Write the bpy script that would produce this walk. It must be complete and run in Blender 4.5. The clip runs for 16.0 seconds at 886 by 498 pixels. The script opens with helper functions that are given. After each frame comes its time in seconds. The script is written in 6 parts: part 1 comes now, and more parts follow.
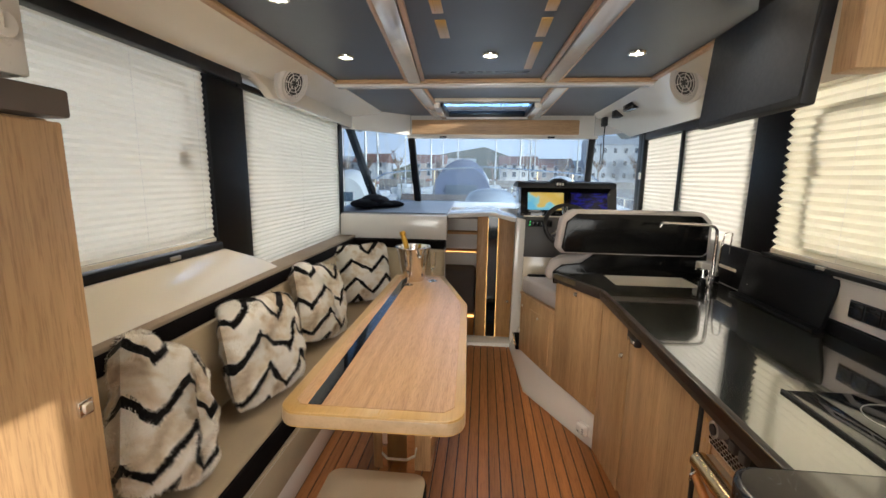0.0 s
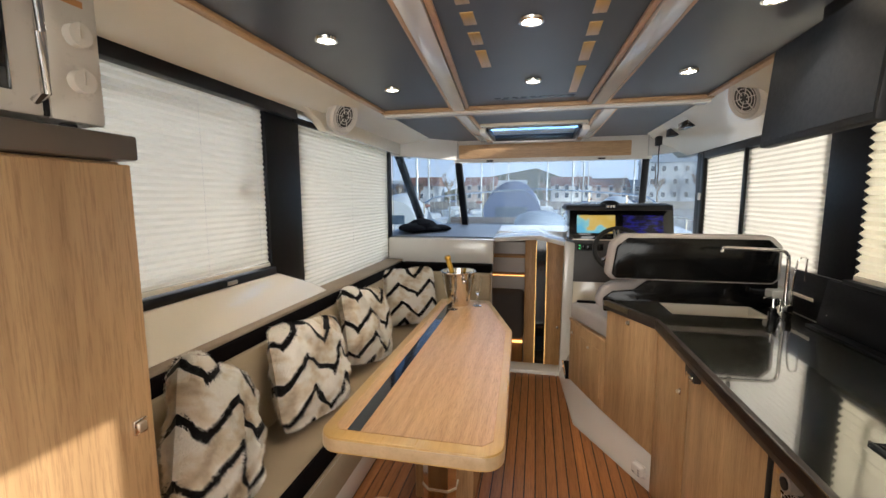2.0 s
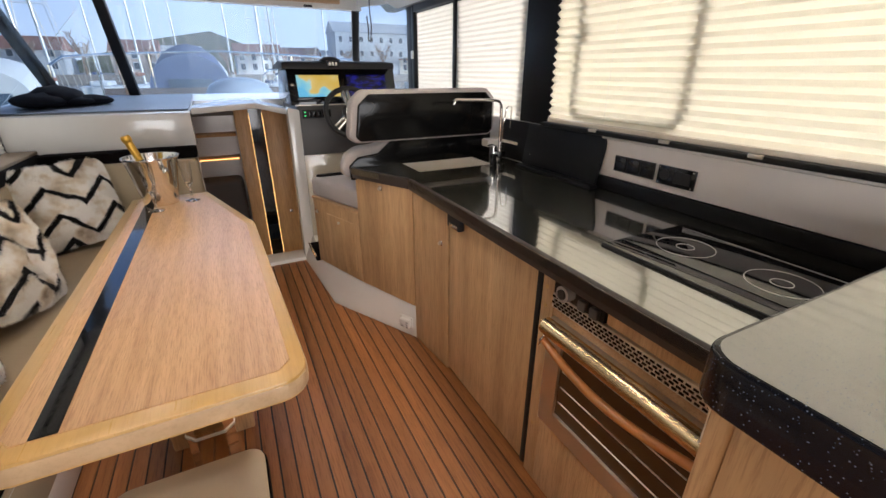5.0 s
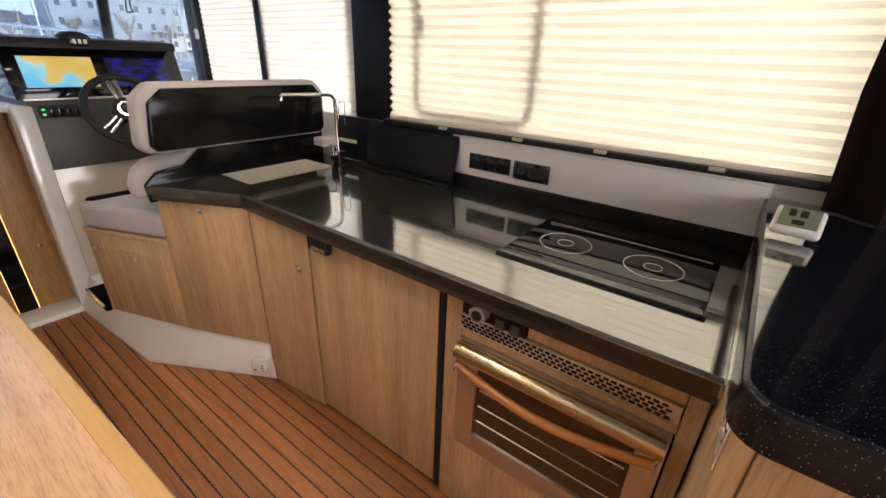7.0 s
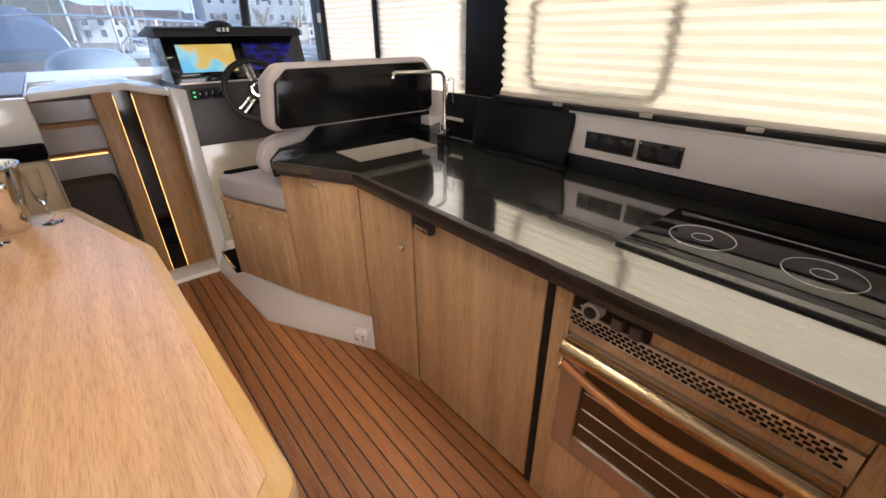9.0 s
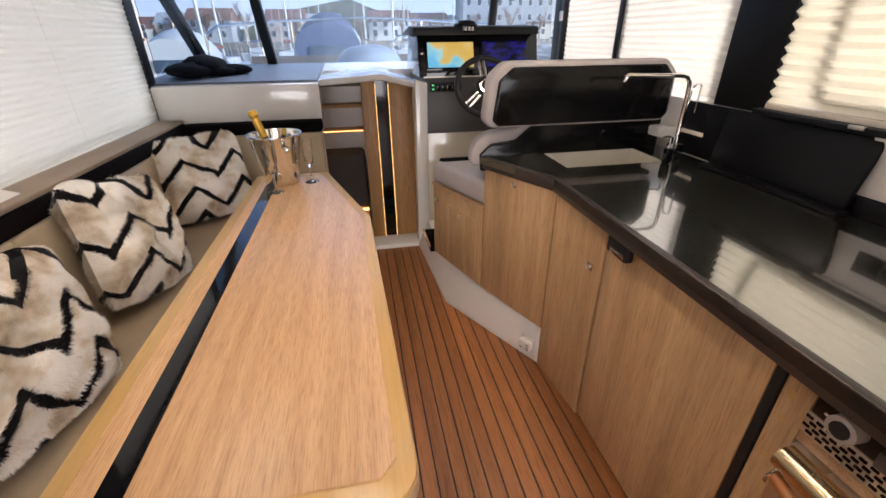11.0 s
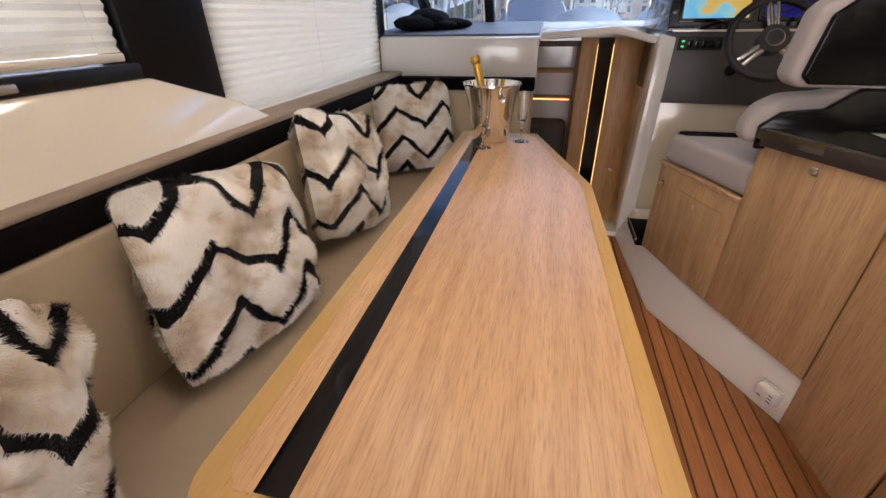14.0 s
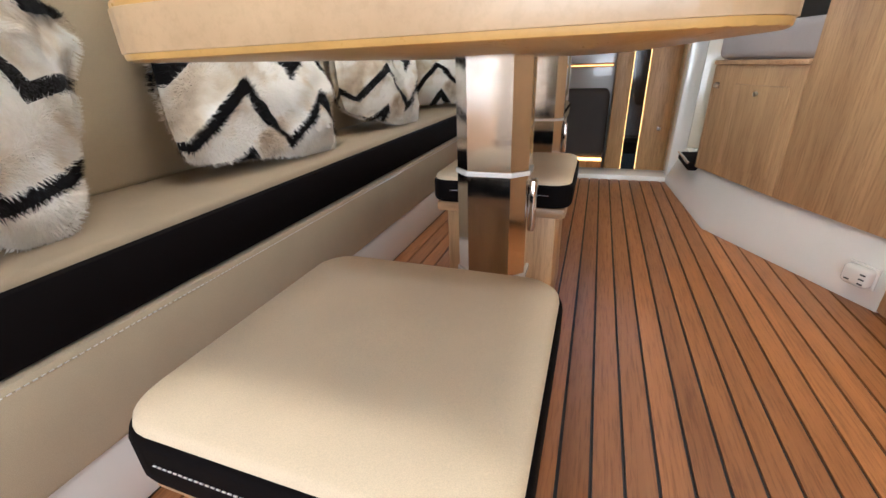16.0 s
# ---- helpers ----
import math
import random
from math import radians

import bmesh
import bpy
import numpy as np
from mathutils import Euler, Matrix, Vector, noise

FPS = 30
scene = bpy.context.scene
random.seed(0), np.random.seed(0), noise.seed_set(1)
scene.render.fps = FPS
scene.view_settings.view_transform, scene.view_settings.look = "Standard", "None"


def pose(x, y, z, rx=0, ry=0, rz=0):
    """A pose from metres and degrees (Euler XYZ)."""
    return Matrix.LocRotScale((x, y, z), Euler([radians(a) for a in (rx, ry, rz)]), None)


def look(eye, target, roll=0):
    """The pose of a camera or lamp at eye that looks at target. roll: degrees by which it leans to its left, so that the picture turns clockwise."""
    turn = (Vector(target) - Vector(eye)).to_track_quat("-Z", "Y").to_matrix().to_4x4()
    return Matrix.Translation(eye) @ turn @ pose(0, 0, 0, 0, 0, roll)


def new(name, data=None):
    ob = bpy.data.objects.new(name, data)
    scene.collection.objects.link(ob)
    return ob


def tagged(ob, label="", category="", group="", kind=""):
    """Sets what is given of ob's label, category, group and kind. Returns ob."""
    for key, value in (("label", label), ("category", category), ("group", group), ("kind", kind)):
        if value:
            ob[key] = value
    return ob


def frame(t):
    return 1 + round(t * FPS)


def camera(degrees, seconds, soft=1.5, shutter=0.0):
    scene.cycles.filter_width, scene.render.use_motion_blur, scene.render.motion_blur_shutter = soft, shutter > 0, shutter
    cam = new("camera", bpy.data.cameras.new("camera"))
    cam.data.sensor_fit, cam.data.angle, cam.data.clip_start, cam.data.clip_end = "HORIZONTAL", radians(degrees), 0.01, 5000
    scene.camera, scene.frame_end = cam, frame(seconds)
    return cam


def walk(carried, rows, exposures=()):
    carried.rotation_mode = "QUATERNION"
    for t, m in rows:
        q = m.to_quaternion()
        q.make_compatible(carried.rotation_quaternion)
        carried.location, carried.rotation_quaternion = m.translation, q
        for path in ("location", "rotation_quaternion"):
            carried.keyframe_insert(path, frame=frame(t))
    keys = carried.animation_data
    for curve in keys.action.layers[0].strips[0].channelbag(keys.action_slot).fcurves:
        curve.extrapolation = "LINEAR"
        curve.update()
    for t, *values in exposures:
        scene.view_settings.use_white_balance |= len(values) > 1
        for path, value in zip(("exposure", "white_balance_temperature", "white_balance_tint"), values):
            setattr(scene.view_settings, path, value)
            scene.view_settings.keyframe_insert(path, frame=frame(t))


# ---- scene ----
cam = camera(93.8, 16.0)
PATH = [
    (0, (0.32, 0.238, 1.501), (0.131, 2.2, 1.157), 0.8),
    (0.5, (0.33, 0.248, 1.502), (0.038, 2.198, 1.171), 0.4),
    (1, (0.34, 0.256, 1.497), (-0.041, 2.198, 1.203), 0.2),
    (1.5, (0.345, 0.252, 1.511), (-0.099, 2.185, 1.257), 0.1),
    (2, (0.359, 0.251, 1.519), (-0.074, 2.189, 1.278), -0.2),
    (2.5, (0.341, 0.259, 1.512), (0.045, 2.216, 1.224), -0.4),
    (3, (0.267, 0.313, 1.505), (0.197, 2.276, 1.133), -0.4),
    (3.5, (0.195, 0.356, 1.49), (0.349, 2.288, 0.999), -0.4),
    (4, (0.162, 0.403, 1.438), (0.541, 2.266, 0.818), -0.3),
    (4.5, (0.168, 0.456, 1.391), (0.762, 2.232, 0.689), 0.0),
    (5, (0.211, 0.576, 1.405), (1.033, 2.221, 0.617), 0.1),
    (5.2, (0.19, 0.645, 1.389), (1.146, 2.221, 0.613), 1.2),
    (7.5, (0.157, 0.885, 1.445), (1.637, 1.924, 0.591), 2.0),
    (8.2, (0.133, 0.909, 1.432), (1.514, 2.061, 0.556), 1.2),
    (10.3, (0.309, 0.993, 1.401), (0.964, 2.641, 0.476), -1.2),
    (10.5, (0.268, 0.997, 1.406), (0.854, 2.675, 0.489), -0.7),
    (11, (0.241, 0.998, 1.411), (0.571, 2.747, 0.499), -0.6),
    (11.5, (0.242, 1.0, 1.397), (0.317, 2.775, 0.478), -1.2),
    (12, (0.22, 1.013, 1.362), (0.098, 2.785, 0.441), -1.4),
    (12.5, (0.16, 1.066, 1.321), (-0.088, 2.83, 0.411), -1.3),
    (13, (0.102, 1.151, 1.306), (-0.223, 2.9, 0.392), -1.3),
    (13.5, (0.064, 1.19, 1.319), (-0.283, 2.93, 0.395), -0.5),
    (14, (0.061, 1.214, 1.256), (-0.351, 2.91, 0.281), -0.9),
    (14.5, (0.079, 1.164, 1.019), (-0.374, 2.876, 0.106), -1.89),
    (15, (0.094, 1.121, 0.832), (-0.421, 2.840, -0.051), -1.3),
    (15.5, (0.130, 1.074, 0.746), (-0.428, 2.802, -0.092), -1.0),
    (16, (0.16, 1.079, 0.689), (-0.457, 2.755, -0.107), -2.268),
]
walk(cam, [(t, look(eye, target, roll)) for t, eye, target, roll in PATH],
     exposures=[(0, -0.10, 6250, 9), (3, -0.08, 6200, 11), (5, 0.02, 5950, 14), (8, 0.22, 6000, 16), (11, 0.09, 6050, 18), (12.5, 0.03, 6100, 20),
                (13.5, -0.02, 6100, 20), (14.5, -0.10, 6100, 18), (15.3, 0.36, 5650, 11), (16, 0.62, 5300, 8)])

# ---- world, sun, large lights ----
SUN = Vector((0.80, -0.42, 0.22)).normalized()
world = bpy.data.worlds.new("world")
scene.world = world
world.use_nodes = True
wn = world.node_tree
sky = wn.nodes.new("ShaderNodeTexSky")
sky.sky_type, sky.sun_disc = "NISHITA", False
sky.sun_elevation = math.asin(SUN.z)
sky.sun_rotation = math.atan2(SUN.x, SUN.y)
wn.links.new(sky.outputs[0], wn.nodes["Background"].inputs[0])
wn.nodes["Background"].inputs[1].default_value = 0.15
sun = new("sun", bpy.data.lights.new("sun", "SUN"))
sun.data.energy, sun.data.angle, sun.data.color = 5.0, radians(0.5), (1.0, 0.93, 0.82)
sun.matrix_world = look(SUN * 10, (0, 0, 0))


def area(name, eye, target, w, h, watts, color):
    ob = new(name, bpy.data.lights.new(name, "AREA"))
    ob.data.shape, ob.data.size, ob.data.size_y, ob.data.energy, ob.data.color = "RECTANGLE", w, h, watts, color
    ob.matrix_world = look(eye, target)
    return ob


area("windscreen_daylight", (0.4, 5.60, 2.55), (0.4, 2.6, 1.0), 2.2, 0.8, 40, (0.86, 0.93, 1.0))
# Fill lamp added in the unseen aft doorway, tilted up to brighten the headlining.
area("aft_fill_light", (0.35, -1.30, 1.15), (0.35, 2.6, 2.05), 1.4, 1.7, 52, (1.0, 0.95, 0.88))
area("port_window_daylight", (-1.075, 1.28, 1.57), (1.0, 1.28, 1.57), 1.75, 0.80, 11, (0.97, 0.98, 1.0))
area("port_forward_window_daylight", (-1.075, 3.25, 1.45), (1.0, 3.25, 1.45), 1.42, 0.95, 11, (0.97, 0.98, 1.0))

# ---- materials ----


def nodes_of(name):
    m = bpy.data.materials.new(name)
    m.use_nodes = True
    return m, m.node_tree.nodes, m.node_tree.links, m.node_tree.nodes["Principled BSDF"]


def coords(nd, ln, scale, source="Object"):
    tc = nd.new("ShaderNodeTexCoord")
    mp = nd.new("ShaderNodeMapping")
    mp.inputs["Scale"].default_value = scale
    ln.new(tc.outputs[source], mp.inputs[0])
    return mp.outputs[0]


def noise_tex(nd, ln, vec, scale, detail=4, rough=0.6):
    n = nd.new("ShaderNodeTexNoise")
    n.inputs["Scale"].default_value, n.inputs["Detail"].default_value, n.inputs["Roughness"].default_value = scale, detail, rough
    ln.new(vec, n.inputs["Vector"])
    return n.outputs["Fac"]


def ramp(nd, ln, fac, stops):
    r = nd.new("ShaderNodeValToRGB")
    e = r.color_ramp.elements
    while len(e) < len(stops):
        e.new(0.5)
    for el, (p, c) in zip(e, stops):
        el.position, el.color = p, (*c, 1)
    ln.new(fac, r.inputs[0])
    return r.outputs[0]


def mixed(nd, ln, fac, a, b, mode="MIX"):
    m = nd.new("ShaderNodeMix")
    m.data_type, m.blend_type = "RGBA", mode
    for sock, v in ((m.inputs[0], fac), (m.inputs[6], a), (m.inputs[7], b)):
        if isinstance(v, (int, float)):
            sock.default_value = v
        elif isinstance(v, tuple):
            sock.default_value = (*v, 1)
        else:
            ln.new(v, sock)
    return m.outputs[2]


def bump(nd, ln, bs, height, strength, dist=0.002):
    b = nd.new("ShaderNodeBump")
    b.inputs["Strength"].default_value, b.inputs["Distance"].default_value = strength, dist
    ln.new(height, b.inputs["Height"])
    ln.new(b.outputs[0], bs.inputs["Normal"])


def plain(name, color, rough=0.5, metal=0.0, vary=0.06, grain=60, relief=0.05, coat=0.0, spec=0.5):
    """A painted, moulded or metal surface with faint mottling and fine relief."""
    m, nd, ln, bs = nodes_of(name)
    v = coords(nd, ln, (1, 1, 1))
    big, fine = noise_tex(nd, ln, v, 2.3), noise_tex(nd, ln, v, grain)
    lo, hi = tuple(c * (1 - vary) for c in color), tuple(min(1, c * (1 + vary)) for c in color)
    ln.new(ramp(nd, ln, big, [(0.3, lo), (0.7, hi)]), bs.inputs["Base Color"])
    ln.new(ramp(nd, ln, fine, [(0.2, (max(0, rough - 0.06),) * 3), (0.8, (min(1, rough + 0.06),) * 3)]), bs.inputs["Roughness"])
    bs.inputs["Metallic"].default_value = metal
    bs.inputs["Coat Weight"].default_value = coat
    bs.inputs["Specular IOR Level"].default_value = spec
    if relief:
        bump(nd, ln, bs, fine, relief)
    return m


def fabric(name, color, weave=900, vary=0.10, sheen=0.0):
    m, nd, ln, bs = nodes_of(name)
    v = coords(nd, ln, (1, 1, 1))
    big, fine = noise_tex(nd, ln, v, 5, 5), noise_tex(nd, ln, v, weave, 2)
    base = ramp(nd, ln, big, [(0.25, tuple(c * (1 - vary) for c in color)), (0.75, tuple(min(1, c * (1 + vary)) for c in color))])
    ln.new(mixed(nd, ln, 0.25, base, ramp(nd, ln, fine, [(0.3, tuple(c * 0.7 for c in color)), (0.7, tuple(min(1, c * 1.25) for c in color))])), bs.inputs["Base Color"])
    bs.inputs["Roughness"].default_value = 0.9
    bs.inputs["Sheen Weight"].default_value = sheen
    bs.inputs["Specular IOR Level"].default_value = 0.12
    bump(nd, ln, bs, fine, 0.25, 0.001)
    return m


def wood(name, dark, light, axis="Z", rough=0.42, coat=0.15, fine=1.0, per_piece=0.0, pore=0.38):
    """Straight-grained timber; axis is the way that the grain runs."""
    m, nd, ln, bs = nodes_of(name)
    squeeze = {"X": (0.05, 1, 1), "Y": (1, 0.05, 1), "Z": (1, 1, 0.05)}[axis]
    v = coords(nd, ln, squeeze)
    if per_piece:
        info = nd.new("ShaderNodeObjectInfo")
        add = nd.new("ShaderNodeVectorMath")
        add.operation = "MULTIPLY_ADD"
        comb = nd.new("ShaderNodeCombineXYZ")
        for i in range(3):
            ln.new(info.outputs["Random"], comb.inputs[i])
        ln.new(comb.outputs[0], add.inputs[0])
        add.inputs[1].default_value = (37, 37, 37)
        ln.new(v, add.inputs[2])
        v = add.outputs[0]
    a, b, c = noise_tex(nd, ln, v, 16 * fine, 6, 0.65), noise_tex(nd, ln, v, 190 * fine, 4, 0.7), noise_tex(nd, ln, v, 4, 3)
    mid = tuple((x + y) / 2 for x, y in zip(dark, light))
    base = ramp(nd, ln, a, [(0.28, dark), (0.5, mid), (0.74, light)])
    pores = ramp(nd, ln, b, [(0.36, tuple(x * 0.62 for x in dark)), (0.52, (1, 1, 1))])
    col = mixed(nd, ln, pore, base, mixed(nd, ln, 1.0, base, pores, "MULTIPLY"))
    tone = ramp(nd, ln, c, [(0.3, (0.86, 0.86, 0.86)), (0.7, (1.1, 1.08, 1.06))])
    col = mixed(nd, ln, 1.0, col, tone, "MULTIPLY")
    if per_piece:
        hue = ramp(nd, ln, info.outputs["Random"], [(0.0, (1 - per_piece,) * 3), (1.0, (1 + per_piece, 1 + per_piece * 0.9, 1 + per_piece * 0.7))])
        col = mixed(nd, ln, 1.0, col, hue, "MULTIPLY")
    ln.new(col, bs.inputs["Base Color"])
    ln.new(ramp(nd, ln, b, [(0.3, (rough + 0.12,) * 3), (0.7, (rough,) * 3)]), bs.inputs["Roughness"])
    bs.inputs["Coat Weight"].default_value, bs.inputs["Coat Roughness"].default_value = coat, 0.28
    bump(nd, ln, bs, b, 0.12, 0.001)
    return m


def glow(name, color, strength):
    m, nd, ln, bs = nodes_of(name)
    bs.inputs["Base Color"].default_value = (*color, 1)
    bs.inputs["Emission Color"].default_value, bs.inputs["Emission Strength"].default_value = (*color, 1), strength
    return m


def glass(name, tint=(1, 1, 1), rough=0.0):
    m, nd, ln, bs = nodes_of(name)
    bs.inputs["Base Color"].default_value, bs.inputs["Roughness"].default_value = (*tint, 1), rough
    bs.inputs["Transmission Weight"].default_value, bs.inputs["IOR"].default_value = 1.0, 1.45
    return m


def hazy_glass(name, tint, haze):
    """Glass with a thin dirt film; its translucent share adds pale haze to the view."""
    m = glass(name, tint)
    nd, ln = m.node_tree.nodes, m.node_tree.links
    tr = nd.new("ShaderNodeBsdfTranslucent")
    film = noise_tex(nd, ln, coords(nd, ln, (1, 1, 1)), 3.0, 4)
    ln.new(ramp(nd, ln, film, [(0.3, (0.70, 0.80, 0.92)), (0.7, (0.92, 0.96, 1.0))]), tr.inputs["Color"])
    mx = nd.new("ShaderNodeMixShader")
    mx.inputs[0].default_value = haze
    ln.new(nd["Principled BSDF"].outputs[0], mx.inputs[1])
    ln.new(tr.outputs[0], mx.inputs[2])
    ln.new(mx.outputs[0], nd["Material Output"].inputs["Surface"])
    return m


def blind_cloth(name, color, through_share):
    m, nd, ln, bs = nodes_of(name)
    v = coords(nd, ln, (1, 1, 1))
    fib = noise_tex(nd, ln, v, 320, 3)
    base = ramp(nd, ln, fib, [(0.3, tuple(c * 0.93 for c in color)), (0.7, color)])
    ln.new(base, bs.inputs["Base Color"])
    bs.inputs["Roughness"].default_value = 0.85
    tr = nd.new("ShaderNodeBsdfTranslucent")
    ln.new(base, tr.inputs["Color"])
    mx = nd.new("ShaderNodeMixShader")
    mx.inputs[0].default_value = through_share
    ln.new(bs.outputs[0], mx.inputs[1])
    ln.new(tr.outputs[0], mx.inputs[2])
    ln.new(mx.outputs[0], nd["Material Output"].inputs["Surface"])
    return m


def fur_cloth(name):
    """Long-pile faux fur: cream with brown smudges and black zigzag lines, laid out on the UV map."""
    m, nd, ln, bs = nodes_of(name)
    uv = nd.new("ShaderNodeUVMap")
    uv.uv_map = "lay"
    sep = nd.new("ShaderNodeSeparateXYZ")
    wob = nd.new("ShaderNodeTexNoise")
    wob.inputs["Scale"].default_value = 5.5
    ln.new(uv.outputs[0], wob.inputs["Vector"])
    ln.new(uv.outputs[0], sep.inputs[0])

    def calc(op, a, b=None):
        n = nd.new("ShaderNodeMath")
        n.operation = op
        for i, q in enumerate((a, b)):
            if q is None:
                continue
            if isinstance(q, (int, float)):
                n.inputs[i].default_value = q
            else:
                ln.new(q, n.inputs[i])
        return n.outputs[0]

    u = calc("ADD", sep.outputs[0], calc("MULTIPLY", calc("SUBTRACT", wob.outputs["Fac"], 0.5), 0.10))
    v = calc("ADD", sep.outputs[1], calc("MULTIPLY", calc("SUBTRACT", wob.outputs["Fac"], 0.5), 0.12))
    zig = calc("PINGPONG", u, 0.13)
    lines = calc("MODULO", calc("ADD", calc("ADD", v, calc("MULTIPLY", zig, 0.95)), 10.0), 0.165)
    dark = calc("LESS_THAN", lines, 0.038)
    smudge = noise_tex(nd, ln, uv.outputs[0], 7, 3)
    fibre = noise_tex(nd, ln, uv.outputs[0], 160, 2)
    cream = ramp(nd, ln, smudge, [(0.30, (0.42, 0.30, 0.19)), (0.42, (0.78, 0.68, 0.53)), (0.52, (0.96, 0.93, 0.86))])
    cream = mixed(nd, ln, 0.4, cream, mixed(nd, ln, 1.0, cream, ramp(nd, ln, fibre, [(0.3, (0.82, 0.78, 0.74)), (0.7, (1, 1, 1))]), "MULTIPLY"))
    ln.new(mixed(nd, ln, dark, cream, (0.007, 0.006, 0.006)), bs.inputs["Base Color"])
    bs.inputs["Roughness"].default_value = 0.9
    bs.inputs["Specular IOR Level"].default_value = 0.1
    bs.inputs["Sheen Weight"].default_value = 0.12
    return m


OAK_Z = wood("oak_upright", (0.46, 0.278, 0.132), (0.68, 0.45, 0.232), "Z", pore=0.34)
OAK_Y = wood("oak_lengthwise", (0.50, 0.28, 0.12), (0.71, 0.445, 0.22), "Y", rough=0.34, coat=0.25, fine=1.7, pore=0.36)
OAK_X = wood("oak_crosswise", (0.47, 0.285, 0.145), (0.67, 0.44, 0.245), "X")
OAK_EDGE = wood("oak_edging", (0.53, 0.315, 0.085), (0.64, 0.40, 0.13), "Y", rough=0.26, coat=0.45, fine=0.5, pore=0.10)
# Greyer copy of the edging: cool light on the table sides put into colour.
OAK_SIDE_COOL = wood("oak_side_cool", (0.48, 0.325, 0.175), (0.61, 0.445, 0.26), "Y", rough=0.30, coat=0.3, fine=0.5, pore=0.10)
TEAK = wood("teak_plank", (0.29, 0.108, 0.028), (0.45, 0.19, 0.058), "Y", rough=0.38, coat=0.12, per_piece=0.14)
# Amber glow of the cabin's LED strips is put into this wood's colour.
WARM_WOOD = wood("cabin_wood", (0.56, 0.30, 0.10), (0.74, 0.44, 0.18), "Z")
CAULK = plain("black_caulk", (0.018, 0.017, 0.017), 0.6)
GELCOAT = plain("white_gelcoat", (0.83, 0.80, 0.75), 0.16, vary=0.03, coat=0.6, relief=0.0)
COVING = plain("warm_white_coving", (0.88, 0.81, 0.67), 0.14, vary=0.03, coat=0.7, relief=0.0)
CREAM = plain("cream_panel", (0.86, 0.79, 0.64), 0.15, vary=0.03, coat=0.6, relief=0.0)
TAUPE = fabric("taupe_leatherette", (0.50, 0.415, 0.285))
# Darker copy of the leatherette: paints the table's shade on the seat top.
TAUPE_SHADED = fabric("taupe_shaded_copy", (0.35, 0.275, 0.185))
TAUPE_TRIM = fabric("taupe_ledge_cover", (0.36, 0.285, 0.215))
GREY_CLOTH = fabric("light_grey_upholstery", (0.44, 0.40, 0.385))
DARK_CLOTH = fabric("dark_brown_piping", (0.0045, 0.003, 0.003))
STOOL_CLOTH = fabric("beige_stool_cover", (0.74, 0.61, 0.43))
BLACK_PAINT = plain("black_window_paint", (0.008, 0.008, 0.009), 0.35, relief=0.02, spec=0.3)
DARK_SATIN = plain("dark_satin_panel", (0.005, 0.005, 0.006), 0.40, relief=0.0, spec=0.25)
CEIL_DARK = plain("slate_headliner", (0.085, 0.095, 0.118), 0.36, vary=0.08, grain=400, relief=0.02)
GRANITE = plain("black_granite", (0.020, 0.020, 0.015), 0.13, vary=0.3, grain=700, relief=0.0, spec=1.0, coat=1.0)
EDGE_DARK = plain("dark_brown_edging", (0.045, 0.035, 0.031), 0.35)
BACK_PANEL = plain("satin_black_panel", (0.006, 0.006, 0.006), 0.14, vary=0.1, relief=0.0, spec=0.22)
GLASS_TINT = hazy_glass("tinted_windscreen", (0.72, 0.86, 1.0), 0.05)
GLOSS_BLACK = plain("gloss_black", (0.006, 0.006, 0.007), 0.06, vary=0.1, relief=0.0)
CHROME = plain("polished_chrome", (0.82, 0.80, 0.77), 0.10, 1.0, relief=0.0)
STEEL = plain("brushed_steel", (0.72, 0.66, 0.57), 0.40, 1.0, grain=200)
SINK_STEEL = plain("satin_sink_steel", (0.80, 0.77, 0.70), 0.45, 0.75, grain=200)
BRONZE = plain("brushed_bronze", (0.66, 0.52, 0.31), 0.24, 1.0, grain=200)
COPPER = plain("orange_handle", (0.50, 0.20, 0.045), 0.35, coat=0.3)
SATIN_WHITE = plain("satin_metal_knob", (0.74, 0.73, 0.71), 0.22, 0.45, relief=0.0)
RUBBER = plain("black_rubber", (0.009, 0.009, 0.010), 0.55)
HELM_GREY = plain("grey_console", (0.085, 0.08, 0.078), 0.45, grain=300)
APPLIANCE = plain("cream_appliance", (0.68, 0.62, 0.53), 0.30, coat=0.2)
GLASS_CLEAR = glass("window_glass")
CRYSTAL = glass("crystal_glass", (1, 1, 1), 0.01)
OVEN_GLASS = plain("oven_glass", (0.075, 0.042, 0.018), 0.08, relief=0.0)
BLIND_PORT = blind_cloth("port_blind_cloth", (0.83, 0.795, 0.69), 0.42)
BLIND_STBD = blind_cloth("starboard_blind_cloth", (0.85, 0.805, 0.67), 0.25)
BLIND_DOOR = blind_cloth("door_blind_cloth", (0.88, 0.86, 0.79), 0.26)
FUR = fur_cloth("faux_fur")
LAMP_WARM = glow("spot_glow", (1.0, 0.83, 0.60), 26)
LED_WARM = glow("led_strip_glow", (1.0, 0.56, 0.17), 3.0)
GOLD_FOIL = plain("gold_foil", (0.62, 0.36, 0.05), 0.30, 0.6)

for stone in (GRANITE,):
    stone.node_tree.nodes["Principled BSDF"].inputs["Coat IOR"].default_value = 2.3
    stone.node_tree.nodes["Principled BSDF"].inputs["IOR"].default_value = 2.0

# ---- building helpers ----
PLACE = {}


def bm_new():
    return bmesh.new()


